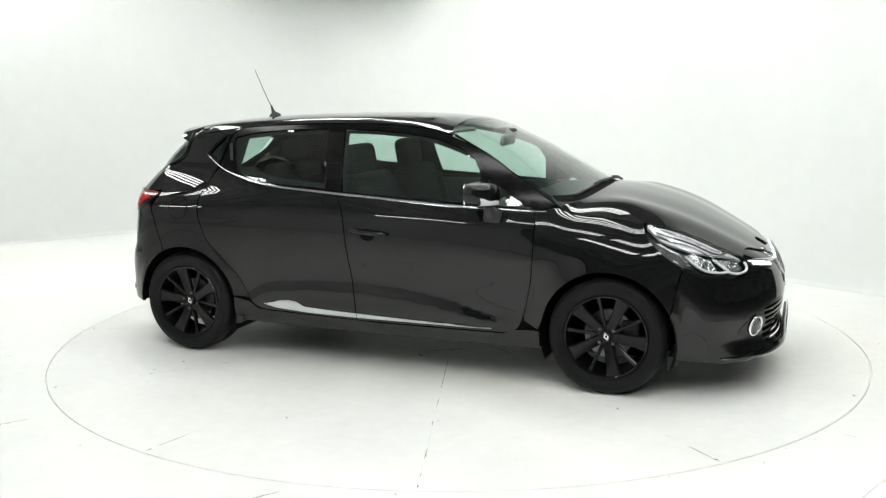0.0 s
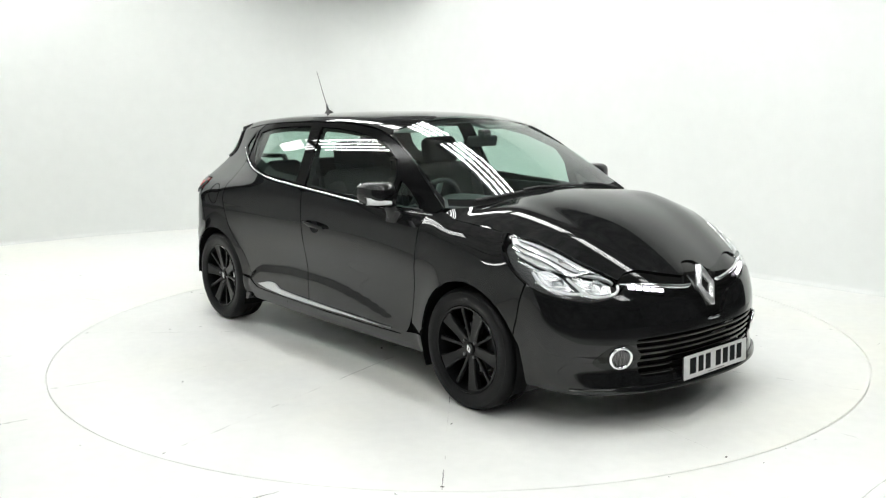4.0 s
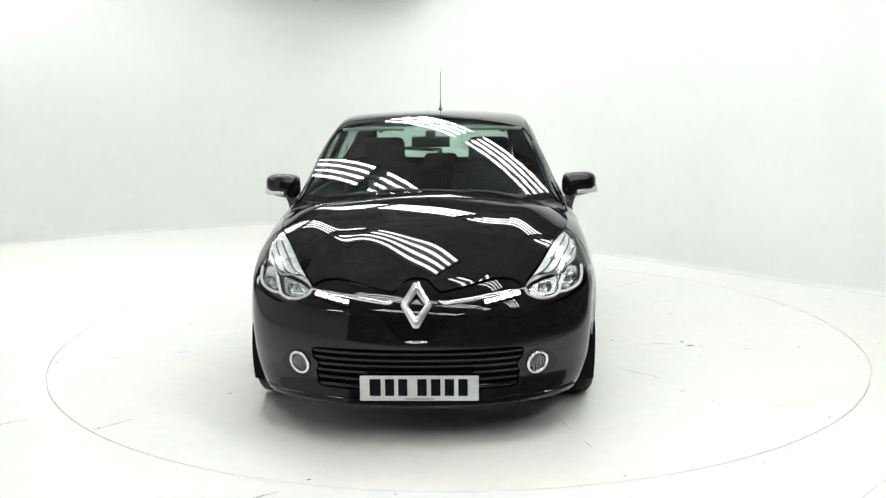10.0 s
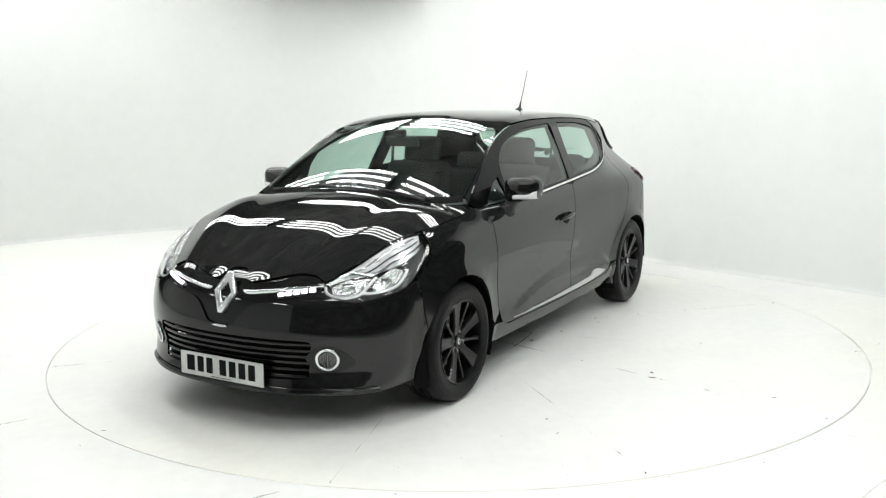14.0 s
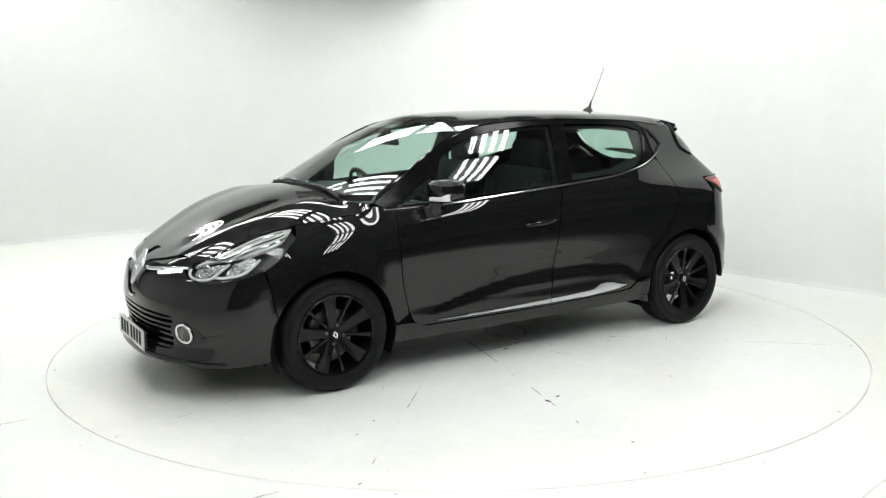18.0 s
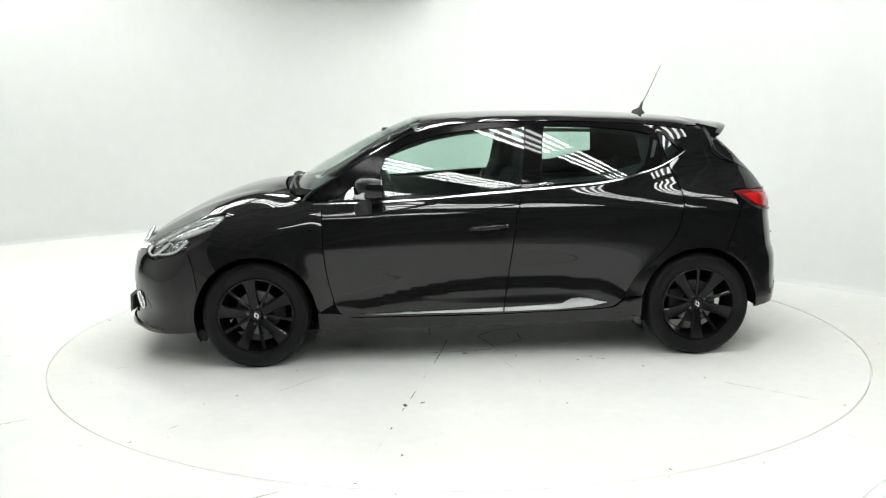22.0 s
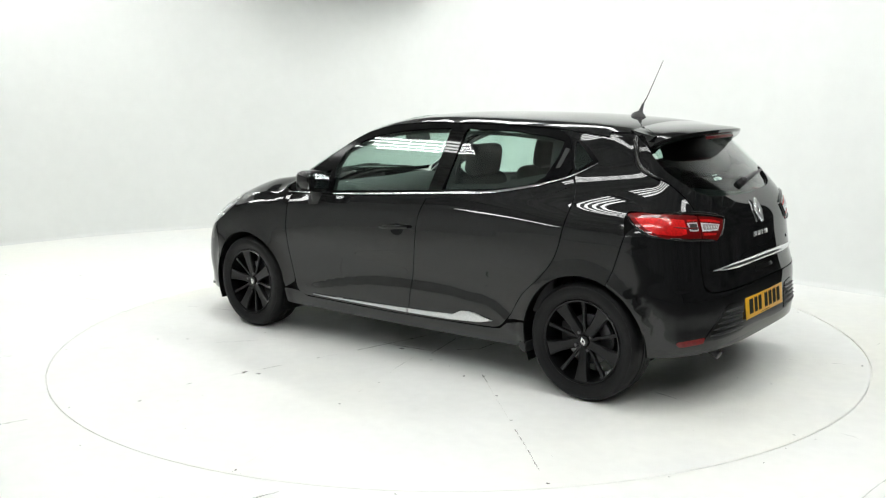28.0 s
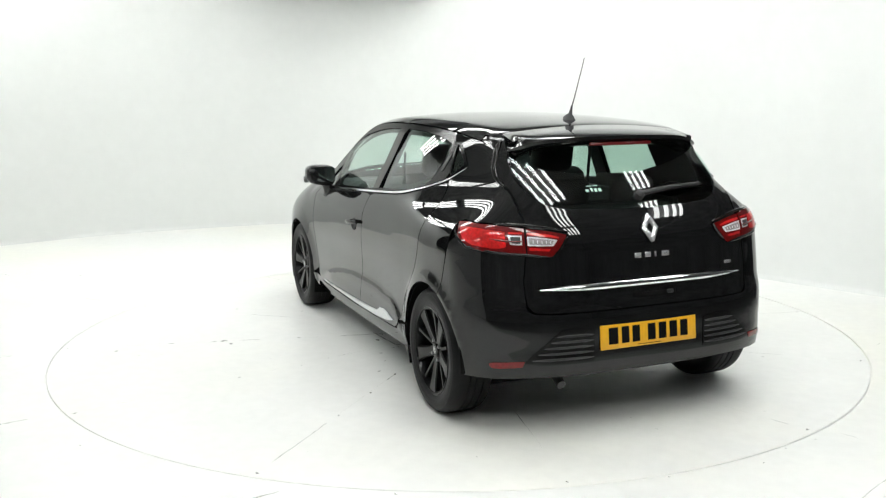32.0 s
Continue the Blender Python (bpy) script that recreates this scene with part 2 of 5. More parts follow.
station(0.0, .76, .815, .846, .836, .837, .85, .849, .839, .812, .774, .736, .690, .645, .596, .546)
station(.5, .76, .813, .842, .835, .838, .85, .846, .831, .796, .754, .714, .670, .626, .577, .526)
station(.9, .76, .81, .838, .837, .845, .855, .843, .816, .762, .720, .684, .644, .602, .555, .505)
station(1.3, .76, .81, .845, .855, .865, .858, .833, .790, .736, .698, .662, .642, .60, .55, .50)
station(1.6, .73, .78, .815, .83, .84, .830, .795, .745, .705, .675, .65, .61, .57, .53, .48)
station(1.8, .67, .74, .778, .79, .793, .778, .738, .690, .65, .62, .59, .55, .51, .47, .42)
station(2.0, .57, .65, .69, .705, .708, .69, .65, .605, .57, .54, .51, .48, .44, .40, .36)
station(2.2, .43, .50, .54, .55, .555, .54, .51, .48, .45, .42, .39, .36, .33, .30, .27)
STX = np.array([s[0] for s in SIDE])

# the arched crease low on the doors: its upper edge and the line where it stands out most
ARCH = spline((-.95, -.86, -.79, -.53, -.2, .106, .33, .54, .73, .85), (.30, .385, .434, .485, .498, .486, .451, .403, .343, .31))
SHELF = spline((-.95, -.86, -.79, -.53, -.2, .07, .33, .54, .73, .85), (.27, .335, .378, .422, .434, .426, .400, .368, .322, .29))


def side_y(x, z):
    x, z = np.broadcast_arrays(np.asarray(x, float), np.asarray(z, float))
    vals = np.stack([f(z) for _, f in SIDE])
    d = np.gradient(vals, STX, axis=0)
    xc = np.clip(x, STX[0], STX[-1])
    i = np.clip(np.searchsorted(STX, xc) - 1, 0, len(STX) - 2)
    h = STX[i + 1] - STX[i]
    u = (xc - STX[i]) / h
    pick = lambda a, k: np.take_along_axis(a, k[None], 0)[0]
    y = ((1 + 2 * u) * (1 - u) ** 2 * pick(vals, i) + u * (1 - u) ** 2 * h * pick(d, i) + u * u * (3 - 2 * u) * pick(vals, i + 1) + u * u * (u - 1) * h * pick(d, i + 1))
    # flared lips round the wheel openings
    for hx in (1.2945, -1.2945):
        r = np.hypot(x - hx, z - 0.305)
        y = y + 0.012 * np.exp(-((r - 0.355) / 0.035) ** 2)
    # the arched crease at the foot of the doors
    ease = lambda v: np.clip(v, 0, 1) ** 2 * (3 - 2 * np.clip(v, 0, 1))
    a, b = ARCH(x), SHELF(x)
    out = ease((a + .006 - z) / (a - b + .006)) * ease((z - 0.27) / np.maximum(b - 0.27, .01))
    y = y + 0.011 * out * ease((.74 - x) / .28) * ease((x + .92) / .08)
    # a shoulder line along the front wing
    y = y + 0.006 * np.exp(-((z - 0.865) / 0.030) ** 2) * ease((x - .55) / .4) * ease((1.62 - x) / .25)
    return y


TOP = spline((-2.0, -1.75, -1.642, -1.533, -1.353, -0.99, -0.628, -0.263, -0.08, 0.105, 0.289, 0.42, 0.50, 0.664, 0.854, 1.00, 1.10, 1.14, 1.24, 1.43, 1.62, 1.82, 1.95, 2.05, 2.10, 2.2),
             (1.24, 1.30, 1.335, 1.362, 1.392, 1.424, 1.437, 1.441, 1.439, 1.431, 1.410, 1.379, 1.352, 1.276, 1.174, 1.088, 1.034, 1.030, 1.020, .980, .917, .819, .744, .680, .647, .58))
DROP = spline((-2.0, -1.4, -0.9, 0.1, 0.35, 0.7, 1.05, 1.25, 1.6, 1.9, 2.1), (.06, .05, .045, .05, .07, .095, .080, .060, .066, .102, .12))
RIDGE = spline((1.0, 1.3, 1.6, 1.9, 2.1), (.56, .54, .49, .39, .30))


def top_z(x, y):
    y = np.abs(y)
    z = TOP(x) - DROP(x) * (y / 0.65) ** 2
    on_hood = np.clip((x - 1.12) / 0.2, 0, 1)
    return z + on_hood * 0.016 * np.exp(-((y - RIDGE(x)) / 0.10) ** 2) - on_hood * 0.002 * np.exp(-(y / 0.12) ** 2)


NOSE = spline((0.08, 0.14, 0.19, 0.23, 0.30, 0.40, 0.49, 0.58, 0.64, 0.70, 0.78, 0.9), (1.78, 2.04, 2.138, 2.130, 2.115, 2.130, 2.128, 2.108, 2.088, 2.055, 2.01, 1.93))
TAIL = spline((0.10, 0.163, 0.22, 0.29, 0.435, 0.54, 0.58, 0.63, 0.70, 0.81, 0.89, 0.94, 0.986, 1.073, 1.178, 1.265, 1.4),
              (-1.70, -1.79, -1.885, -1.908, -1.910, -1.908, -1.902, -1.884, -1.874, -1.858, -1.848, -1.83, -1.802, -1.733, -1.630, -1.537, -1.395))


def smax(a, b, k):
    h = np.clip(0.5 + 0.5 * (a - b) / k, 0, 1)
    return b * (1 - h) + a * h + k * h * (1 - h)


def solid(p):
    x, y, z = p[..., 0], np.abs(p[..., 1]), p[..., 2]
    s = y - side_y(x, z)
    t = (z - top_z(x, y)) * 0.9
    f = x - (NOSE(z) - 0.33 * (y / 0.8) ** 2.6)
    r = (TAIL(z) + 0.18 * (y / 0.8) ** 4 - x) * 0.85
    g = smax(s, t, 0.06 + 0.06 * np.clip((x - 1.0) / 0.3, 0, 1))
    return smax(smax(g, f, 0.06), r, 0.075)


def cast(o, d, r0=0.02, r1=1.4):
    """The surface's points along rays that start inside."""
    o, d = np.broadcast_arrays(np.asarray(o, float), np.asarray(d, float))
    a, b = np.full(o.shape[:-1], r0), np.full(o.shape[:-1], r1)
    for _ in range(9):
        m = (a + b) / 2
        inside = solid(o + d * m[..., None]) < 0
        a, b = np.where(inside, m, a), np.where(inside, b, m)
    ga, gb = solid(o + d * a[..., None]), solid(o + d * b[..., None])
    for _ in range(3):
        m = a + (b - a) * np.clip(-ga / np.where(np.abs(gb - ga) < 1e-12, 1e-12, gb - ga), 0, 1)
        g = solid(o + d * m[..., None])
        inside = g < 0
        a, ga = np.where(inside, m, a), np.where(inside, g, ga)
        b, gb = np.where(inside, b, m), np.where(inside, gb, g)
    return o + d * m[..., None]


def normal_at(p):
    e = 1e-3
    g = np.stack([solid(p + np.eye(3)[i] * e) - solid(p - np.eye(3)[i] * e) for i in range(3)], -1)
    return g / np.linalg.norm(g, axis=-1, keepdims=True)


def sp(x, z):
    """A point of the left side, by length and height."""
    return cast((x, 0.2, z), (0, 1, 0))


def tp(x, y):
    return cast((x, y, 0.45), (0, 0, 1))


def fp(y, z):
    return cast((1.3, y, z), (1, 0, 0))


def rp(y, z):
    return cast((-0.9, y, z), (-1, 0, 0))


def sps(pts):
    """Many points of the left side at once; tps, fps and rps do the same for top, nose and tail."""
    return list(cast([(x, 0.2, z) for x, z in pts], (0, 1, 0)))


def tps(pts):
    return list(cast([(x, y, 0.45) for x, y in pts], (0, 0, 1)))


def fps(pts):
    return list(cast([(1.3, y, z) for y, z in pts], (1, 0, 0)))


def rps(pts):
    return list(cast([(-0.9, y, z) for y, z in pts], (-1, 0, 0)))


class Ring:
    def flat(p):
        return np.stack([p[..., 0], 0.75 * np.arctan2(p[..., 1], p[..., 2] - 0.55)], -1)

    def lift(q):
        a = q[:, 1] / 0.75
        o = np.stack([q[:, 0], 0 * a, 0 * a + 0.55], -1)
        return cast(o, np.stack([0 * a, np.sin(a), np.cos(a)], -1))


class Nose:
    def flat(p):
        return np.stack([0.75 * np.arctan2(p[..., 1], p[..., 0] - 1.35), p[..., 2]], -1)

    def lift(q):
        a = q[:, 0] / 0.75
        o = np.stack([0 * a + 1.35, 0 * a, q[:, 1]], -1)
        return cast(o, np.stack([np.cos(a), np.sin(a), 0 * a], -1))


class Tail:
    def flat(p):
        return np.stack([0.75 * np.arctan2(p[..., 1], -1.0 - p[..., 0]), p[..., 2]], -1)

    def lift(q):
        a = q[:, 0] / 0.75
        o = np.stack([0 * a - 1.0, 0 * a, q[:, 1]], -1)
        return cast(o, np.stack([-np.cos(a), np.sin(a), 0 * a], -1))


def in_poly(q, poly):
    x, y = q[:, 0], q[:, 1]
    inside = np.zeros(len(q), bool)
    px, py = poly[:, 0], poly[:, 1]
    for i in range(len(poly)):
        j = i - 1
        c = ((py[i] > y) != (py[j] > y)) & (x < (px[j] - px[i]) * (y - py[i]) / (py[j] - py[i] + 1e-12) + px[i])
        inside ^= c
    return inside


def bend(points, n=6, closed=False):
    """A smooth curve through points."""
    p = np.array(points, float)
    m = len(p)
    out = []
    for i in range(m if closed else m - 1):
        a, b, c, d = (p[(i - 1) % m], p[i], p[(i + 1) % m], p[(i + 2) % m]) if closed else (p[max(i - 1, 0)], p[i], p[i + 1], p[min(i + 2, m - 1)])
        for u in np.arange(n) / n:
            out.append(0.5 * (2 * b + (c - a) * u + (2 * a - 5 * b + 4 * c - d) * u * u + (3 * b - a - 3 * c + d) * u ** 3))
    if not closed:
        out.append(p[-1])
    return [tuple(v) for v in out]


def thick_loop(loop, dense):
    out = []
    for i in range(len(loop)):
        a, b = loop[i], loop[(i + 1) % len(loop)]
        n = max(1, int(np.linalg.norm(b - a) / dense))
        out += [a + (b - a) * k / n for k in range(n)]
    return np.array(out)


def clean(loop):
    keep = [loop[0]]
    for q in loop[1:]:
        if np.linalg.norm(q - keep[-1]) > 1e-4:
            keep.append(q)
    if np.linalg.norm(keep[0] - keep[-1]) < 1e-4:
        keep.pop()
    return np.array(keep)


def skin(outline, chart, holes=(), step=0.028, lip=0.012, offset=0.0, dense=0.03, even=None, move=True, relax=0, bow=0.0, crown=0.0):
    """A panel cut from the body's surface along an outline of points on it: verts, faces, normals."""
    from mathutils.geometry import delaunay_2d_cdt
    loops = [thick_loop(clean(chart.flat(np.array(o, float))), dense) for o in (outline, *holes)]
    lo, hi = loops[0].min(0), loops[0].max(0)
    gx, gy = np.meshgrid(np.arange(lo[0] + step / 2, hi[0], step), np.arange(lo[1] + step / 2, hi[1], step))
    grid = np.stack([gx.ravel(), gy.ravel()], -1)
    ok = in_poly(grid, loops[0])
    for h in loops[1:]:
        ok &= ~in_poly(grid, h)
    edge = np.concatenate(loops)
    if ok.any():
        dist = np.min(np.linalg.norm(grid[:, None] - edge[None], axis=2), axis=1)
        grid = grid[ok & (dist > step * 0.35)]
    else:
        grid = grid[:0]
    pts, edges = [Vector(q) for q in np.concatenate([edge, grid])], []
    k = 0
    for lp in loops:
        n = len(lp)
        edges += [(k + i, k + (i + 1) % n) for i in range(n)]
        k += n
    vs, _, fs, *_ = delaunay_2d_cdt(pts, edges, [], 0, 1e-7)
    q = np.array([tuple(v) for v in vs])
    tri = np.array([tuple(f) for f in fs if len(f) == 3])
    mid = q[tri].mean(1)
    keep = in_poly(mid, loops[0])
    for h in loops[1:]:
        keep &= ~in_poly(mid, h)
    tri = tri[keep]
    p = chart.lift(q)
    n = normal_at(p)
    a, b, c = p[tri[:, 0]], p[tri[:, 1]], p[tri[:, 2]]
    flip = np.einsum("ij,ij->i", np.cross(b - a, c - a), n[tri[:, 0]]) < 0
    tri[flip] = tri[flip][:, ::-1]
    if even is not None:
        # a pane is one even curve: a parabola through the body's surface, along the axis given
        k = [i for i in range(3) if i != even]
        mid2, sgn = p[:, k].mean(0), np.sign(n[:, even].mean())
        u, v = (p[:, k] - mid2).T
        terms = np.stack([u * 0 + 1, u, v, u * u, u * v, v * v], -1)
        co = np.linalg.lstsq(terms, p[:, even], rcond=None)[0]
        n = np.zeros_like(n)
        n[:, even] = sgn
        n[:, k[0]] = -sgn * (co[1] + 2 * co[3] * u + co[4] * v)
        n[:, k[1]] = -sgn * (co[2] + co[4] * u + 2 * co[5] * v)
        n = n / np.linalg.norm(n, axis=1, keepdims=True)
        if move:
            p = p.copy()
            p[:, even] = terms @ co
        if crown:
            n[:, 1] += p[:, 1] * crown
            n = n / np.linalg.norm(n, axis=1, keepdims=True)
        if bow:
            # side glass is rolled to a radius along its height
            v = p[:, 2] - (p[:, 2].max() + p[:, 2].min()) / 2
            half_h = (p[:, 2].max() - p[:, 2].min()) / 2
            p[:, even] += sgn * (half_h ** 2 - v * v) / (2 * bow) * (.6 if move else 0)
            n[:, 2] += v / bow
            n = n / np.linalg.norm(n, axis=1, keepdims=True)
    if relax:
        # pressed sheet metal: the normals ease into their neighbours
        e = np.concatenate([tri[:, [0, 1]], tri[:, [1, 2]], tri[:, [2, 0]]])
        deg = np.zeros(len(n))
        np.add.at(deg, e[:, 0], 1)
        np.add.at(deg, e[:, 1], 1)
        for _ in range(relax):
            acc = np.zeros_like(n)
            np.add.at(acc, e[:, 0], n[e[:, 1]])
            np.add.at(acc, e[:, 1], n[e[:, 0]])
            n = n + acc / np.maximum(deg, 1)[:, None]
            n = n / np.linalg.norm(n, axis=1, keepdims=True)
    p = p + n * offset
    verts, faces, norms = [tuple(v) for v in p], [tuple(int(i) for i in f) for f in tri], [tuple(v) for v in n]
    if lip:
        count = {}
        for f in faces:
            for i in range(3):
                e = (f[i], f[(i + 1) % 3])
                count[e] = 1
        for (i, j) in list(count):
            if (j, i) not in count:
                out = np.cross(p[j] - p[i], (n[i] + n[j]) / 2)
                out = out / (np.linalg.norm(out) + 1e-9)
                k = len(verts)
                verts += [tuple(p[i]), tuple(p[j]), tuple(p[j] - n[j] * lip - out * lip * 0.2), tuple(p[i] - n[i] * lip - out * lip * 0.2)]
                norms += [tuple(out)] * 4
                faces.append((k, k + 3, k + 2, k + 1))
    return verts, faces, norms


def panel(name, outline, chart, material, parent, both=True, label="", **kw):
    """A body panel, and its twin on the other side."""
    v, f, n = skin(outline, chart, **kw)
    made = [link(name, v, f, material, parent, n, label=label)]
    if both:
        flip = lambda l: [(a, -b, c) for a, b, c in l]
        made.append(link(name, flip(v), [t[::-1] for t in f], material, parent, flip(n), label=label))
    return made


def strip(name, line, width, height, material, parent, both=True, label="", taper=True):
    """A raised bar that follows points of the body's surface."""
    def build(s):
        p = np.array(line, float)
        n = normal_at(p)
        bm = bmesh.new()
        rows = []
        for i in range(len(p)):
            d = p[min(i + 1, len(p) - 1)] - p[max(i - 1, 0)]
            w = np.cross(n[i], d)
            w = w / np.linalg.norm(w)
            k = width / 2 * (min(1, 0.25 + 4 * min(i, len(p) - 1 - i) / len(p)) if taper else 1)
            row = []
            for a, h in ((-1, -0.004), (-0.8, height * 0.7), (0, height), (0.8, height * 0.7), (1, -0.004)):
                q = p[i] + w * a * k + n[i] * h
                row.append(bm.verts.new((q[0], q[1] * s, q[2])))
            rows.append(row)
        for a, b in zip(rows, rows[1:]):
            for j in range(4):
                bm.faces.new((a[j], a[j + 1], b[j + 1], b[j]))
        return part(name, bm, material, parent, label, angle=60)
    return [build(s) for s in ((1, -1) if both else (1,))]


# ---- the car ----
car = tagged(new("hatchback_car"), "glossy black five-door hatchback standing on a white turntable", "car")

HUB_F, HUB_R, AXLE = 1.2945, -1.2945, 0.308
BELT = spline((-1.26, -1.217, -1.14, -1.046, -.889, -.73, -.41, -.088, .237, .565, .73, .95), (1.199, 1.175, 1.134, 1.100, 1.062, 1.034, 1.007, .985, .964, .946, .940, .936))
RAIL = spline((-1.25, -1.0, -.6, -.25, .05, .25, .42, .59, .76, .90, 1.02), (1.33, 1.362, 1.383, 1.388, 1.380, 1.356, 1.305, 1.222, 1.115, 1.025, .955))


def arc(hx, a0, a1, r=0.348, n=14):
    return sps([(hx + r * math.cos(radians(a0 + (a1 - a0) * i / n)), 0.305 + r * math.sin(radians(a0 + (a1 - a0) * i / n))) for i in range(n + 1)])


def side_line(pts, n=4, smooth=True):
    return sps(bend(pts, n) if smooth else pts)


def belt_line(x0, x1, dz, n=16):
    return sps([(x0 + (x1 - x0) * i / n, float(BELT(x0 + (x1 - x0) * i / n)) + dz) for i in range(n + 1)])


def rail_line(x0, x1, dz=0.0, n=18):
    return sps([(x0 + (x1 - x0) * i / n, float(RAIL(x0 + (x1 - x0) * i / n)) + dz) for i in range(n + 1)])


# doors
FRONT_EDGE = [(.903, .925), (.903, .813), (.898, .673), (.883, .54), (.848, .385), (.815, .312), (.75, .285)]
B_EDGE = [(-.132, .284), (-.145, .406), (-.184, .672), (-.21, .868), (-.249, .972)]
REAR_EDGE = [(-.70, .302), (-.775, .311), (-.838, .362), (-.929, .506), (-1.045, .612), (-1.128, .715), (-1.172, .832), (-1.188, .96), (-1.165, 1.07), (-1.138, 1.112)]
panel("front_door", side_line(FRONT_EDGE) + side_line(B_EDGE) + belt_line(-.249, .903, -.012)[1:-1], Ring, PAINT, car, step=.017)
panel("rear_door", side_line([(x - .006, z) for x, z in B_EDGE][::-1]) + side_line(REAR_EDGE) + belt_line(-1.12, -.255, -.012)[1:-1], Ring, PAINT, car, step=.017)
# sill under the doors
panel("sill", side_line([(.91, .31), (.80, .302), (.74, .278), (0, .276), (-.70, .294), (-.79, .302), (-.84, .34), (-.95, .36), (-.95, .235), (-.9, .215), (0, .205), (.9, .205), (.94, .215), (.94, .31)], smooth=False), Ring, PAINT, car)

# front wing
HOOD_EDGE = [(1.02, .735), (1.15, .740), (1.30, .735), (1.45, .712)]
HOOD_EDGE2 = HOOD_EDGE + [(1.595, .650), (1.70, .603), (1.805, .554), (1.93, .482)]
wing_top = tps([(x, y + 0.004) for x, y in bend(HOOD_EDGE, 4)])
panel("front_wing", side_line([(x + .006, z) for x, z in FRONT_EDGE[:-2]][::-1]) [::1] + side_line([(.909, .925), (.95, .945), (1.0, .955)]) + wing_top
      + side_line([(1.458, .872), (1.482, .826), (1.572, .744), (1.662, .687)]) + side_line([(1.64, .60), (1.615, .45)]) + arc(HUB_F, 24.5, 172) + side_line([(.93, .32), (.855, .36)]), Ring, PAINT, car, step=.014, relax=30)

# bonnet
edge = bend(HOOD_EDGE2, 4)
lead = [(1.925, .43), (1.940, .36), (1.966, .29), (1.993, .22), (2.016, .15), (2.026, .112), (2.014, .088), (1.988, .066), (1.968, .048), (1.960, .025), (1.958, 0)]
hood_half = tps(edge) + tps(bend(lead, 4))
back = tps(bend([(1.165, 0), (1.155, .25), (1.125, .45), (1.07, .62), (1.02, .725)], 4))
mir = lambda pts: [np.array((p[0], -p[1], p[2])) for p in pts]
panel("bonnet", hood_half + mir(hood_half)[::-1][1:] + mir(back)[::-1][1:] + back[1:-1], Ring, PAINT, car, both=False, step=.014, relax=16, label="black painted bonnet with mirrored ceiling lights")

# windscreen, roof and pillars
ws_edge = bend([(.955, .684), (.80, .661), (.60, .629), (.44, .591), (.375, .568)], 4)
ws_top = bend([(.375, .568), (.347, .515), (.315, .25), (.308, 0)], 4)
ws_bot = bend([(1.095, 0), (1.085, .25), (1.05, .48), (1.0, .62), (.955, .684)], 4)
ws_half = tps(ws_bot) + tps(ws_edge[1:]) + tps(ws_top[1:])
panel("windscreen", ws_half + mir(ws_half)[::-1][1:-1], Ring, GLASS, car, both=False, lip=0.004, offset=-0.004, even=2, label="tinted curved windscreen")
pillar = tps([(x, y + .005) for x, y in ws_edge]) + rail_line(.375, 1.0, .003)
panel("windscreen_pillar", pillar, Ring, PAINT, car)
roof_side = rail_line(-1.28, .365, .003)
roof_half = tps([(x - .006, y) for x, y in ws_top[::-1]]) + roof_side[::-1]
tail_top = bend([(-1.28, .545), (-1.38, .50), (-1.43, .30), (-1.44, 0)], 4)
roof_half = roof_half + tps(tail_top)
panel("roof", roof_half + mir(roof_half)[::-1][1:-1], Ring, PAINT, car, both=False, relax=6, label="black painted roof")

# door frames, glass and rear quarter
win_f = [(.552, .966), (.572, 1.11), (.528, 1.200), (.420, 1.262), (.282, 1.307), (.078, 1.339), (-.088, 1.353), (-.288, 1.359), (-.282, 1.30), (-.258, 1.10), (-.240, 1.012)]
win_r = [(-.350, 1.024), (-.372, 1.147), (-.398, 1.345), (-.415, 1.361), (-.704, 1.352), (-.93, 1.330), (-1.045, 1.304), (-1.035, 1.24), (-.985, 1.125), (-.93, 1.085), (-.84, 1.062), (-.70, 1.045)]
win_v = [(.598, .958), (.612, 1.092), (.70, 1.052), (.815, .978), (.835, .955)]
win_q = [(-1.112, 1.298), (-1.165, 1.262), (-1.218, 1.210), (-1.205, 1.196), (-1.138, 1.162)]
hole = lambda pts: sps(bend(pts, 4, closed=True))
hard = sps
frame_edge = belt_line(.95, -1.10, .010) + side_line([(-1.12, 1.17), (-1.095, 1.25), (-1.07, 1.318), (-1.03, 1.348)]) + rail_line(-1.0, .985, -.003)
panel("door_frame", frame_edge, Ring, FRAME_BLACK, car, holes=[hard(win_f), hard(win_r), hard(win_v)], offset=-0.003, lip=0.02, even=1, move=False, bow=1.0)
for nm, w in (("front_side_window", win_f), ("rear_side_window", win_r), ("vent_window", win_v)):
    panel(nm, hard(w), Ring, GLASS, car, lip=0, offset=-0.012, even=1, bow=1.0, label="tinted side window glass")
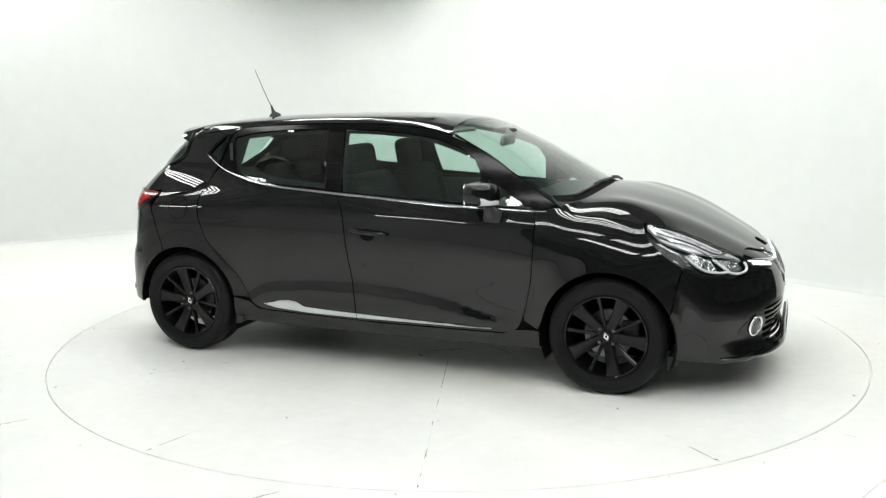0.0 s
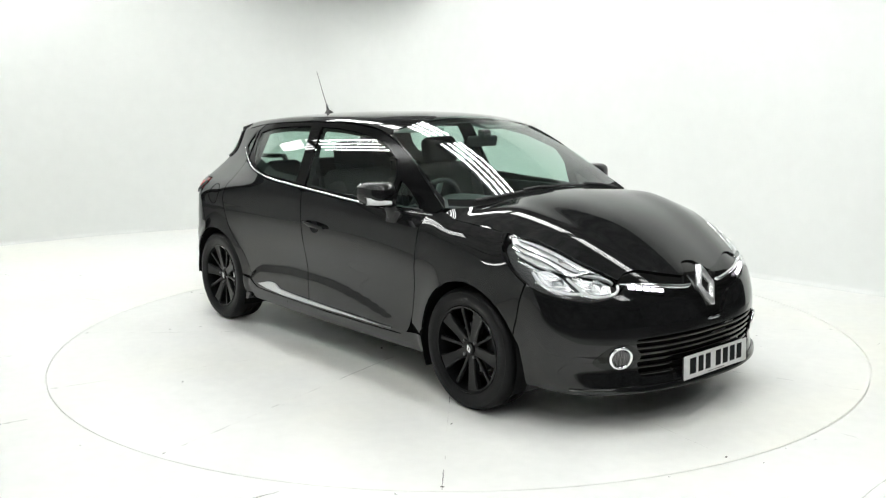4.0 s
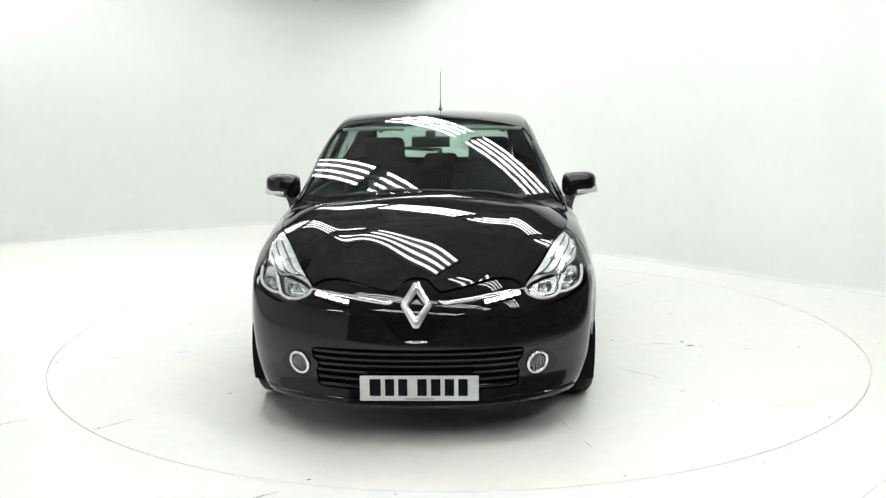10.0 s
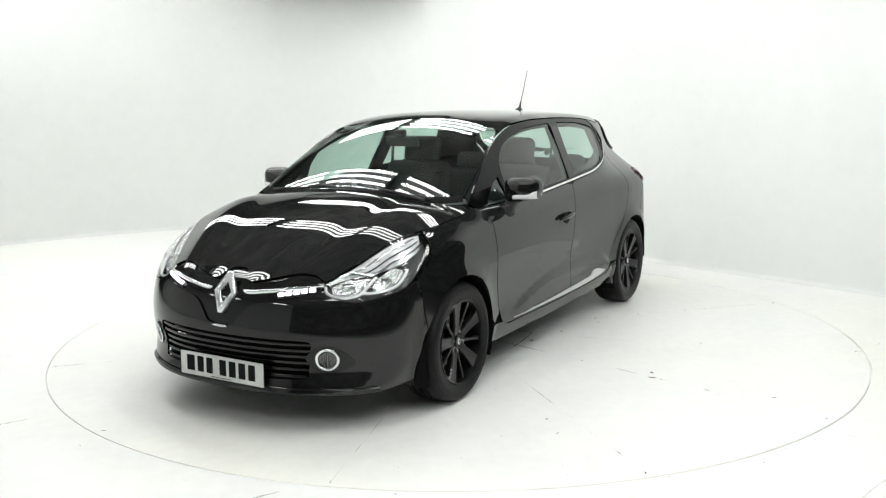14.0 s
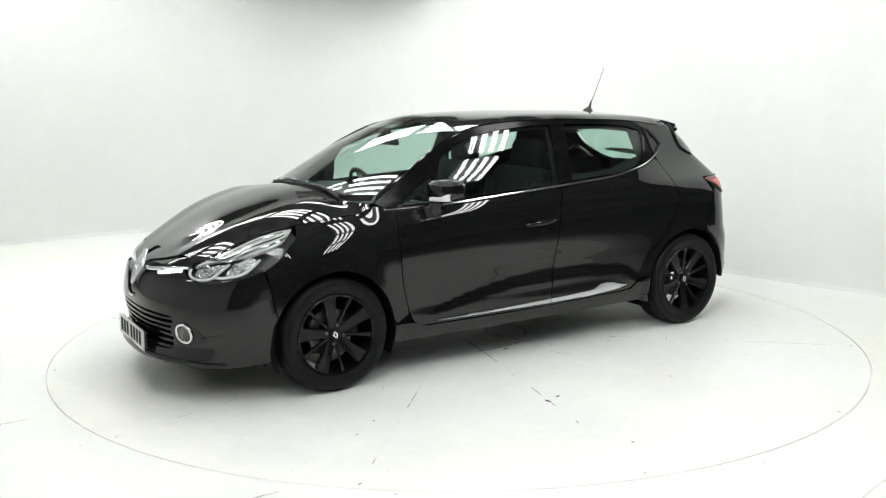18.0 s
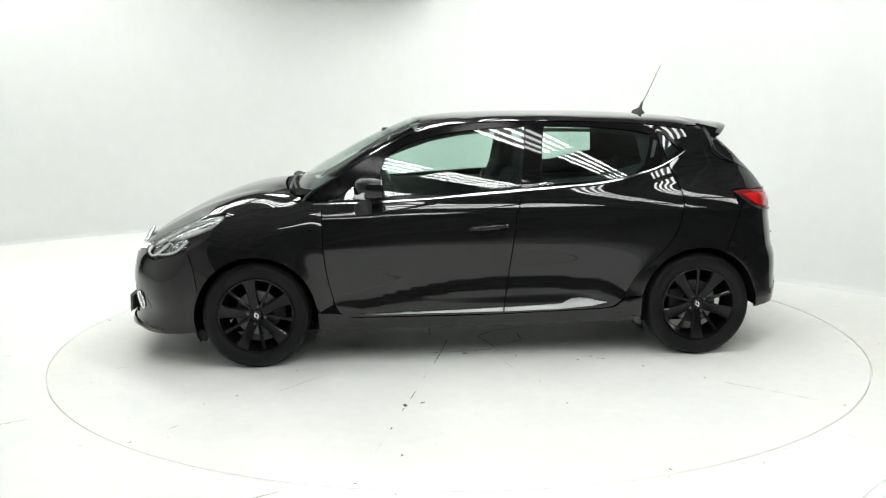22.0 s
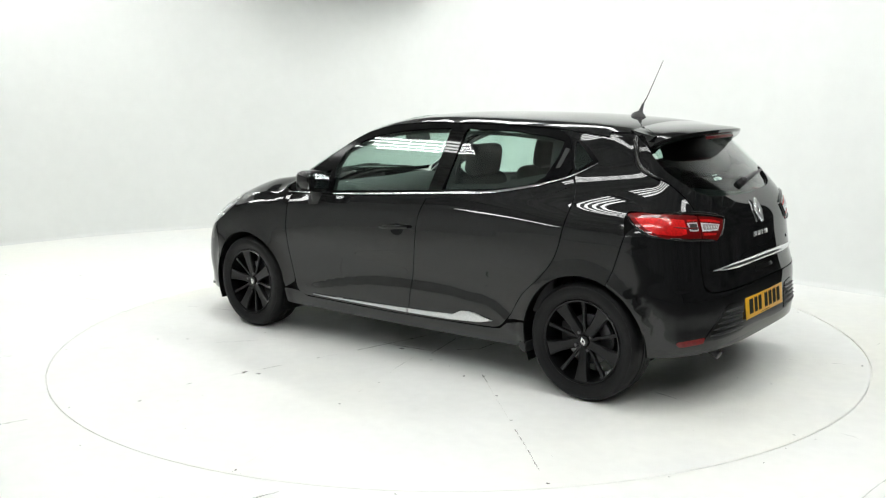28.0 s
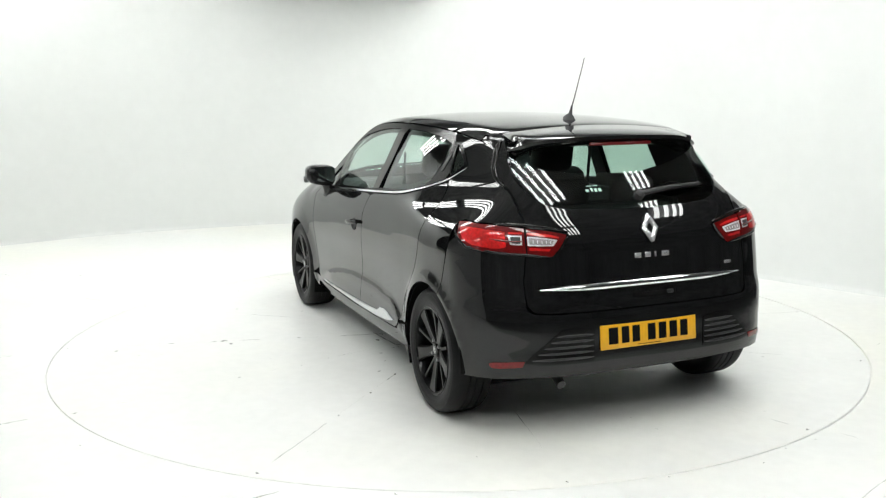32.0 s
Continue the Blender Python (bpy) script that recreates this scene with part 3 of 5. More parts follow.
quarter = (side_line([(x - .006, z) for x, z in REAR_EDGE[2:-1]]) + side_line([(-1.126, 1.175), (-1.10, 1.25), (-1.076, 1.318), (-1.036, 1.348)]) + rail_line(-1.01, -1.28, -.003, 8)
           + list(Tail.lift(np.array(bend([tuple(q) for q in Tail.flat(np.array(rps([(.536, 1.325), (.566, 1.26), (.588, 1.19), (.584, 1.10), (.581, .995)])))], 4))))
           + list(Tail.lift(np.array(bend([tuple(q) for q in Tail.flat(np.array(rps([(.590, .963), (.66, .972)])))], 4))))
           + side_line([(-1.63, .979), (-1.56, .981), (-1.497, .972), (-1.525, .88)]) + side_line([(-1.47, .70), (-1.44, .628)], smooth=False)
           + arc(HUB_R, 114, 11))
panel("rear_quarter", quarter, Ring, PAINT, car, holes=[hole(win_q)], step=.014, relax=8)
panel("pillar_cover", sps([(-.290, 1.340), (-.396, 1.336), (-.372, 1.16), (-.346, 1.022), (-.244, 1.008), (-.262, 1.12)]), Ring, PIANO, car, offset=.001, lip=.004, even=1, move=False, bow=1.0, step=.02, label="gloss black cover on the pillar between the doors")
quarter_rim = sps([(-1.080, 1.322), (-1.13, 1.312), (-1.195, 1.265), (-1.25, 1.205), (-1.20, 1.176), (-1.14, 1.146), (-1.124, 1.165), (-1.10, 1.25)])
panel("quarter_frame", quarter_rim, Ring, FRAME_BLACK, car, holes=[hole(win_q)], offset=.002, lip=.006, even=1, bow=1.2, step=.02)
panel("quarter_window", hole(win_q), Ring, GLASS_REAR, car, lip=0, offset=-0.004, even=1, bow=1.2)
strip("belt_moulding", belt_line(.955, -1.25, 0.0, 64), 0.015, 0.005, CHROME, car, label="bright chrome belt moulding")

# nose
HL_UP = tps([(x, y + .006) for x, y in bend([(1.47, .706), (1.595, .650), (1.70, .603), (1.805, .554), (1.93, .482)], 4)])
HL_LOW = fps(bend([(.475, .680), (.50, .660), (.541, .642), (.60, .626), (.66, .622), (.735, .640)], 4)) + side_line([(1.745, .658), (1.66, .694), (1.578, .750), (1.488, .832), (1.466, .868)])
panel("headlamp", HL_UP + HL_LOW, Nose, LENS, car, lip=0, label="clear headlamp with chrome bowls")
BAND_LOW = [(0, .489), (.04, .490), (.079, .498), (.095, .513), (.121, .546), (.155, .580), (.20, .602), (.28, .615), (.34, .621), (.40, .634), (.44, .650), (.470, .672)]
bump_top = fps(bend(BAND_LOW, 4))
half = bump_top + fps([(y, z - .006) for y, z in bend([(.480, .676), (.50, .660), (.541, .642), (.60, .626), (.66, .622), (.735, .640)], 4)]) + side_line([(1.745, .656), (1.672, .69)]) + side_line([(1.646, .60), (1.621, .45)]) \
    + arc(HUB_F, 23, -16, n=6) + side_line([(1.66, .20), (1.75, .19)]) + fps(bend([(.70, .185), (.60, .185), (.4, .185), (.2, .185), (0, .185)], 4))
grille_half = fps(bend([(0, .445), (.25, .446), (.43, .442), (.475, .43), (.47, .39), (.455, .30), (.44, .262), (.30, .255), (0, .25)], 4))
panel("front_bumper", half + mir(half)[::-1][1:-1], Nose, PAINT, car, both=False, holes=[grille_half + mir(grille_half)[::-1][1:-1]], label="black front bumper with a slatted lower intake")

# tail
def inner(pts):
    return list(Tail.lift(np.array(bend([tuple(q) for q in Tail.flat(np.array(rps(pts)))], 4))))


HATCH_SIDE = [(.530, 1.325), (.560, 1.26), (.582, 1.19), (.578, 1.10), (.575, .99), (.585, .90), (.594, .82), (.606, .72), (.600, .62)]
hatch_half = inner([(0, 1.34), (.30, 1.338), (.50, 1.333)]) + inner(HATCH_SIDE) + inner([(.58, .595), (.53, .585), (.3, .583), (0, .583)])
rw = inner([(0, 1.322), (.30, 1.318), (.47, 1.305), (.515, 1.29)]) + inner([(.534, 1.25), (.545, 1.17), (.525, 1.105)]) + inner([(.48, 1.062), (.39, 1.035), (.2, 1.024), (0, 1.022)])
LAMP_IN = inner([(.581, .955), (.50, .946), (.405, .926)]) + inner([(.43, .885), (.475, .838), (.50, .834)]) + inner([(.54, .842), (.586, .848)])
panel("tailgate", hatch_half + mir(hatch_half)[::-1][1:-1], Tail, PAINT, car, both=False, holes=[rw + mir(rw)[::-1][1:-1]], step=.016, relax=16, label="black tailgate with a rear screen")
panel("rear_screen", rw + mir(rw)[::-1][1:-1], Tail, GLASS_REAR, car, both=False, lip=0, offset=-0.004, even=0, crown=.2, label="tinted rear screen")
LAMP_OUT = side_line([(-1.505, .968), (-1.56, .975), (-1.63, .973)]) + inner([(.66, .966), (.588, .957)]) + inner([(.592, .848), (.66, .852), (.72, .856)]) + side_line([(-1.67, .868), (-1.632, .882), (-1.572, .917)])
rb = inner([(0, .577), (.3, .577), (.53, .579), (.59, .59), (.606, .61)]) + inner([(.612, .72), (.600, .82), (.597, .842)]) + inner([(.66, .846), (.72, .850)]) + side_line([(-1.67, .862), (-1.63, .875), (-1.568, .909), (-1.53, .88)]) + side_line([(-1.476, .70), (-1.446, .628)], smooth=False) \
    + arc(HUB_R, 115, 184, n=8) + side_line([(-1.66, .282), (-1.72, .285)]) + inner([(.745, .288), (.65, .292), (.5, .296), (.2, .298), (0, .298)])
panel("rear_bumper", rb + mir(rb)[::-1][1:-1], Tail, PAINT, car, both=False, label="black rear bumper")

# dark liner behind the gaps
liner = side_line([(1.62, .70), (1.5, .82), (1.2, .90), (.95, .91), (0, .96), (-.5, .98), (-1.0, 1.02), (-1.5, 1.05), (-1.62, .8), (-1.6, .66)], smooth=False) + arc(HUB_R, 115, 5, r=.365) + side_line([(-.9, .23), (.9, .23)], smooth=False) + arc(HUB_F, 175, 60, r=.365)
panel("body_liner", liner, Ring, DARK, car, offset=-0.022, lip=0)


# dark wells, floor pan and liners
for hx in (HUB_F, HUB_R):
    for s in (1, -1):
        bm = bmesh.new()
        rows = []
        for i in range(25):
            a = radians(-25 + (230 if hx > 0 else 208) * i / 24)
            rows.append([bm.verts.new((hx + r * math.cos(a), s * y, 0.305 + r * math.sin(a))) for r, y in ((.352, .845), (.362, .80), (.362, .52), (.05, .52))])
        for a, b in zip(rows, rows[1:]):
            for k in range(3):
                bm.faces.new((a[k], a[k + 1], b[k + 1], b[k]))
        part("wheel_housing", bm, DARK, car)
part("floor_pan", box(3.0, 1.30, .06, pose(-.02, 0, .195), .02), DARK, car)
part("engine_undertray", box(.42, 1.0, .05, pose(1.72, 0, .215), .02), DARK, car)
part("rear_undertray", box(.36, .95, .08, pose(-1.60, 0, .31), .02), DARK, car)
part("silencer", box(.20, .55, .13, pose(-1.64, -.15, .29), .05, 3), TRIM, car, "dark exhaust silencer")
part("tailpipe", tube([(-1.50, .41, .27), (-1.74, .425, .268), (-1.80, .43, .262), (-1.85, .435, .240)], .021, 14), TRIM, car, "dull dark tailpipe turned down")
for s in (1, -1):
    part("spoiler_flap", plate([(1.60, .215), (1.60, .145), (1.645, .165), (1.66, .215)], .30, pose(0, s * .62 + .15, 0, 90)), TRIM, car)
    part("mudflap", plate([(-.955, .25), (-.955, .195), (-.925, .20), (-.90, .24)], .16, pose(0, s * .76 + .08, 0, 90)), TRIM, car)


# wheels: a tyre with a tread, a black alloy rim with five broad and five thin spokes
def wheel_at(x, s, phase):
    w = new("wheel")
    w.parent = car
    w.matrix_basis = pose(x, s * 0.752, AXLE, 0, 0, 0 if s > 0 else 180)
    prof = [(.221, -.098), (.24, -.104), (.272, -.106), (.292, -.099), (.303, -.086), (.3075, -.066), (.308, -.05), (.302, -.049), (.302, -.043), (.308, -.042), (.3085, -.014), (.302, -.013), (.302, -.007), (.3085, -.006),
            (.3085, .018), (.302, .019), (.302, .025), (.308, .026), (.308, .05), (.3075, .066), (.303, .086), (.292, .099), (.286, .1035), (.284, .1022), (.272, .106), (.250, .1065), (.248, .1052), (.24, .104), (.222, .098), (.216, .09), (.216, -.09)]
    part("tyre", lathe(prof, 84, closed=True), RUBBER, w, angle=50)
    part("rim", lathe([(.217, .088), (.2205, .098), (.2165, .1025), (.2085, .099), (.203, .08), (.196, .02), (.186, -.06), (.214, -.09)], 72), RIM_BLACK, w)
    part("brake_disc", lathe([(.07, .0), (.07, .012), (.128, .012), (.130, .010), (.130, -.010), (.07, -.01)], 44), DISC_STEEL, w, "bare steel brake disc")
    part("brake_caliper", box(.09, .05, .12, pose(-.115 if x > 0 else .115, .005, .02), .015), TRIM, w)
    for i in range(5):
        a = 72 * i + 90 + phase
        m = pose(0, 0, 0, 0, -a, 0)
        bm = bmesh.new()
        rows = []
        for r, hw, h, d in ((.035, .024, .070, .03), (.06, .026, .075, .03), (.10, .026, .081, .032), (.15, .030, .088, .03), (.19, .037, .093, .025), (.2075, .043, .094, .02)):
            rows.append([bm.verts.new(m @ Vector((r, y, z))) for y, z in ((h - d, -hw), (h - .006, -hw), (h, -hw + .006), (h - .002, 0), (h, hw - .006), (h - .006, hw), (h - d, hw))])
        for p, q in zip(rows, rows[1:]):
            for k in range(6):
                bm.faces.new((p[k], p[k + 1], q[k + 1], q[k]))
        part("broad_spoke", bm, RIM_BLACK, w, angle=35)
        m = pose(0, 0, 0, 0, -(a + 36), 0)
        bm = bmesh.new()
        rows = []
        for r, hw, h, d in ((.05, .009, .066, .02), (.10, .008, .072, .02), (.16, .0085, .080, .02), (.207, .011, .086, .02)):
            rows.append([bm.verts.new(m @ Vector((r, y, z))) for y, z in ((h - d, -hw), (h - .003, -hw), (h, -hw + .003), (h, hw - .003), (h - .003, hw), (h - d, hw))])
        for p, q in zip(rows, rows[1:]):
            for k in range(5):
                bm.faces.new((p[k], p[k + 1], q[k + 1], q[k]))
        part("thin_spoke", bm, RIM_BLACK, w, angle=35)
    part("hub", lathe([(.062, .03), (.062, .058), (.056, .066), (.036, .068), (.031, .064), (.031, .074), (.028, .078), (0, .078)], 40), RIM_BLACK, w)
    for i in range(4):
        a = radians(90 * i + 23 + phase)
        part("wheel_nut", lathe([(0, .080), (.006, .080), (.0085, .077), (.0085, .05)], 12, m=Matrix.Translation((.050 * math.cos(a), 0, .050 * math.sin(a)))), DISC_STEEL, w)
    part("hub_badge", diamond(.021, .015, .009, .006, .003, pose(0, .0785, 0, 0, 20, 0) @ pose(0, 0, 0, 90, 0, 180)), EMBLEM, w, "small silver diamond emblem")
    return w


def diamond(hh, hw, ih, iw, thick, m):
    """A lozenge ring with cut tips and a ridge along its arms, in the x, y plane of m."""
    bm = bmesh.new()
    shape = lambda h, w, z, c: [bm.verts.new(m @ Vector(p)) for p in ((-c, h, z), (c, h, z), (w, 0, z), (c, -h, z), (-c, -h, z), (-w, 0, z))]
    at = lambda u, z: shape(hh * u + ih * (1 - u), hw * u + iw * (1 - u), z, (hw * .17) * u + .04 * iw * (1 - u))
    rings = [at(1, 0), at(1, thick * .50), at(.93, thick * .62), at(.52, thick), at(.46, thick), at(.06, thick * .55), at(0, thick * .2), at(0, -.004)]
    for a, b in zip(rings, rings[1:]):
        for i in range(6):
            j = (i + 1) % 6
            bm.faces.new((a[j], a[i], b[i], b[j]))
    bmesh.ops.recalc_face_normals(bm, faces=bm.faces)
    return bm


for x, s, phase in ((HUB_F, 1, -10), (HUB_F, -1, 24), (HUB_R, 1, 36), (HUB_R, -1, -12)):
    wheel_at(x, s, phase)


def facing(p, n, up=(0, 0, 1)):
    """A pose at p whose z looks along n and whose y is up."""
    n, up = Vector(n).normalized(), Vector(up)
    x = up.cross(n).normalized()
    y = n.cross(x)
    return Matrix.Translation(p) @ Matrix((x, y, n)).transposed().to_4x4()


def on_nose(y, z, lift=0.0):
    p = fp(y, z)
    n = normal_at(p[None])[0]
    return facing(p + n * lift, n)


def on_tail(y, z, lift=0.0):
    p = rp(y, z)
    n = normal_at(p[None])[0]
    return facing(p + n * lift, n)


# lower intake with slats
gh = fps(bend([(0, .452), (.25, .453), (.44, .449), (.485, .43), (.48, .39), (.465, .30), (.45, .255), (.30, .248), (0, .243)], 4))
panel("intake_backing", gh + mir(gh)[::-1][1:-1], Nose, DARK, car, both=False, offset=-0.055, lip=0)
for k in range(6):
    z = .272 + k * .0305
    yw = .446 + .006 * k
    ln = fps([(-yw + 2 * yw * i / 40, z) for i in range(41)])
    nrm = normal_at(np.array(ln))
    strip("intake_slat", [p - q * .012 for p, q in zip(ln, nrm)], .017, .008, PIANO, car, both=False, taper=False)

strip("front_lip", fps([(-.72 + 1.44 * i / 64, .205 + .006 * (abs(i - 32) / 32) ** 3) for i in range(65)]), .036, .010, PAINT, car, both=False, label="gloss black lip under the front bumper")
# fog lamps in bright rings
almond = fps(bend([(.448, .36), (.49, .405), (.545, .420), (.60, .395), (.645, .338), (.60, .305), (.54, .290), (.48, .305)], 4, closed=True))
panel("fog_lamp_recess", almond, Nose, PIANO, car, offset=.0015, lip=.003, step=.03)
for s in (1, -1):
    m = on_nose(.538, .356, .0)
    if s < 0:
        m = Matrix.Diagonal((1, -1, 1, 1)) @ m
    tor = bmesh.new()
    lathe([(.050 + .0075 * math.cos(t), .004 + .007 * math.sin(t)) for t in [2 * math.pi * k / 10 for k in range(10)]], 40, "z", tor, m, closed=True)
    part("fog_lamp_ring", tor, CHROME, car, "bright chrome fog lamp ring")
    part("fog_lamp_bowl", lathe([(.047, .003), (.040, -.012), (.024, -.022), (0, -.026)], 32, "z", None, m @ Matrix.Translation((0, 0, .004))), REFLECTOR, car)
    part("fog_lamp_bulb", lathe([(0, .006), (.006, .004), (.009, -.004), (.009, -.02)], 20, "z", None, m @ Matrix.Translation((.008, -.004, -.008))), LAMP_GREY, car)
    part("fog_lamp_lens", lathe([(.046, .004), (.030, .010), (0, .012)], 32, "z", None, m), LENS, car)
    for k in range(9):
        part("fog_lamp_flute", box(.0024, .074 * math.cos((k - 4) * .27), .003, m @ pose((k - 4) * .0085, 0, .002 - .002 * (k % 2), 0, (k - 4) * 6), .0008), WHITE_LENS, car)

# emblem and the dark band it sits in
band = tps([(x - .014, y) for x, y in bend(lead[::-1], 4)]) + fps([(.488, .690)]) + fps([(y, z - .010) for y, z in bend(BAND_LOW[::-1], 4)])
panel("emblem_surround", band + mir(band)[::-1][1:-1], Nose, PIANO, car, both=False, offset=-0.009, lip=0.0, step=.025)
part("front_emblem", diamond(.103, .070, .052, .036, .022, facing((2.072, 0, .632), (1, 0, .48))), EMBLEM, car, "large chrome lozenge emblem")
for s in (1, -1):
    p = np.array(fps(bend([(.098, .652), (.125, .647), (.172, .650), (.315, .668), (.40, .677), (.487, .684)], 6)))
    p -= normal_at(p) * .007
    p[:, 1] *= s
    strip("grille_bright_bar", list(p), .020, .012, CHROME, car, both=False, label="chrome grille bar")
    # running lights under the bar
    q = np.array(fps([(y, .6425 + .026 * (y - .30) / .166) for y in np.linspace(.295, .47, 12)]))
    q -= normal_at(q) * .006
    q[:, 1] *= s
    strip("running_light_housing", list(q), .040, .007, PIANO, car, both=False, taper=False)
    for k in range(5):
        y = .316 + .033 * k
        m = on_nose(y, .6425 + .026 * (y - .30) / .166, .003)
        if s < 0:
            m = Matrix.Diagonal((1, -1, 1, 1)) @ m
        part("running_light", box(.031, .019, .014, m @ pose(0, 0, 0, 0, 0, 9), .006, 3), LED, car, "lit white running light")

strip("emblem_lip", fps([(-.05 + .1 * i / 12, .482) for i in range(13)]), .014, .007, CHROME, car, both=False, label="small bright lip under the emblem")

# number plates with plain bars
def number_plate(name, m, material, label):
    pl = new(name)
    pl.parent = car
    pl.matrix_basis = m
    tagged(pl, label)
    bm = box(.524, .114, .006, Matrix(), .004)
    part("plate_sheet", bm, material, pl)
    x = -.225
    for w in (.062, .05, .05, 0, .052, .052, .052, .052):
        if w:
            part("plate_bar", box(w * .80, .076, .0015, pose(x + w / 2, .004, .0035)), INK, pl)
            x += w + .008
        else:
            x += .026
    part("plate_footer", box(.13, .003, .001, pose(0, -.048, .0034)), INK, pl)
    return pl


number_plate("front_number_plate", facing((2.146, 0.012, .277), (1, 0, .02)), PLATE_W, "white number plate with dark bars")
part("plate_mount", box(.012, .50, .09, pose(2.132, .012, .277), .004), TRIM, car)
number_plate("rear_number_plate", facing((-1.913, .010, .456), (-1, 0, .10)), PLATE_Y, "yellow number plate with dark bars")

# headlamps: dark housing, bright wing, bowls and U-shaped trims behind the clear cover
hl_out = HL_UP + HL_LOW
panel("headlamp_housing", hl_out, Nose, LAMP_GREY, car, offset=-0.050, lip=0, step=.03)
up = tps([(x, y + .008) for x, y in bend([(1.475, .706), (1.595, .650), (1.70, .603), (1.805, .554), (1.915, .492)], 4)])
dn = list(Nose.lift(np.array(bend([tuple(q) for q in Nose.flat(np.array(fps([(.500, .695), (.530, .716), (.60, .736), (.68, .752)]) + sps([(1.69, .772), (1.63, .792), (1.55, .822)])))], 4))))
panel("headlamp_wing", up + dn, Nose, WING_SILVER, car, offset=-0.016, lip=.02, step=.03)
bowl_in = fps(bend([(.512, .690), (.530, .664), (.57, .656), (.615, .657), (.640, .672), (.652, .716)], 3)) + fps(bend([(.648, .730), (.60, .722), (.54, .705)], 3))
bowl_out = list(Nose.lift(np.array(bend([tuple(q) for q in Nose.flat(np.array(fps([(.690, .730), (.682, .690), (.700, .668), (.735, .676)]) + sps([(1.752, .694), (1.712, .722), (1.690, .752), (1.72, .766)])))], 3))))
for lining in (bowl_in, bowl_out):
    panel("lamp_reflector", lining, Nose, FACET, car, offset=-0.030, lip=.012, step=.02, label="bright faceted headlamp reflector")
for s in (1, -1):
    mirr = Matrix.Diagonal((1, s, 1, 1))
    for y, z, r, dx in ((.585, .690, .030, -.022), (.722, .704, .027, -.022)):
        p = fp(y, z)
        n = normal_at(p[None])[0]
        n = np.array((max(n[0], .75), n[1] * .6, .05))
        m = mirr @ facing(p + normal_at(p[None])[0] * dx, n)
        part("headlamp_bowl", lathe([(r + .004, .010), (r, .012), (r * .92, .002), (r * .6, -.012), (r * .3, -.018)], 32, "z", None, m), REFLECTOR, car)
        part("headlamp_bulb", lathe([(0, .004), (.006, .002), (.009, -.004), (.009, -.02)], 16, "z", None, m), CHROME, car)
        for k in range(5):
            h = r * 1.5 * math.cos(math.asin((k - 2) * .38))
            part("headlamp_flute", box(r * .15, h, .004, m @ pose((k - 2) * r * .36, 0, -.006 - .010 * (k % 2), 0, (k - 2) * -14), .0015), WHITE_TRIM if k % 2 else REFLECTOR, car)
        part("bowl_facet", box(r * 1.1, r * .30, .006, m @ pose(-r * .1, r * .72, .002, 35), .002), WHITE_TRIM, car)
    lines = [fps(bend([(.492, .684), (.505, .664), (.535, .648), (.57, .641), (.61, .640), (.645, .652), (.664, .688), (.678, .722)], 5)),
             fps([(.655, .656)]) + list(Nose.lift(np.array(bend([tuple(q) for q in Nose.flat(np.array(fps([(.69, .654), (.735, .664)]) + sps([(1.755, .680), (1.715, .710), (1.675, .745)])))], 5))))]
    for q in lines:
        keep = np.array(q)
        keep = keep - normal_at(keep) * .012
        keep[:, 1] *= s
        part("headlamp_trim", tube(list(keep), .0072, 8), WHITE_TRIM, car, "bright white U-shaped lamp trim")
    for dy, rr, mt in ((.040, .0045, CHROME), (.075, .0035, LAMP_GREY), (.105, .006, CHROME)):
        q = np.array(tps(bend([(1.90 - dy * .6, .500 + dy * .6), (1.80, .556 + dy), (1.70, .605 + dy), (1.60, .652 + dy * .9), (1.52, .688 + dy * .6)], 6)))
        q = q - normal_at(q) * .012
        q[:, 1] *= s
        part("headlamp_rib", tube(list(q), rr, 8), mt, car)
    part("indicator_bulb", box(.03, .02, .012, mirr @ facing(tp(1.72, .63) - np.array((0, 0, .02)), (.7, .4, .6)), .004), WHITE_LENS, car)


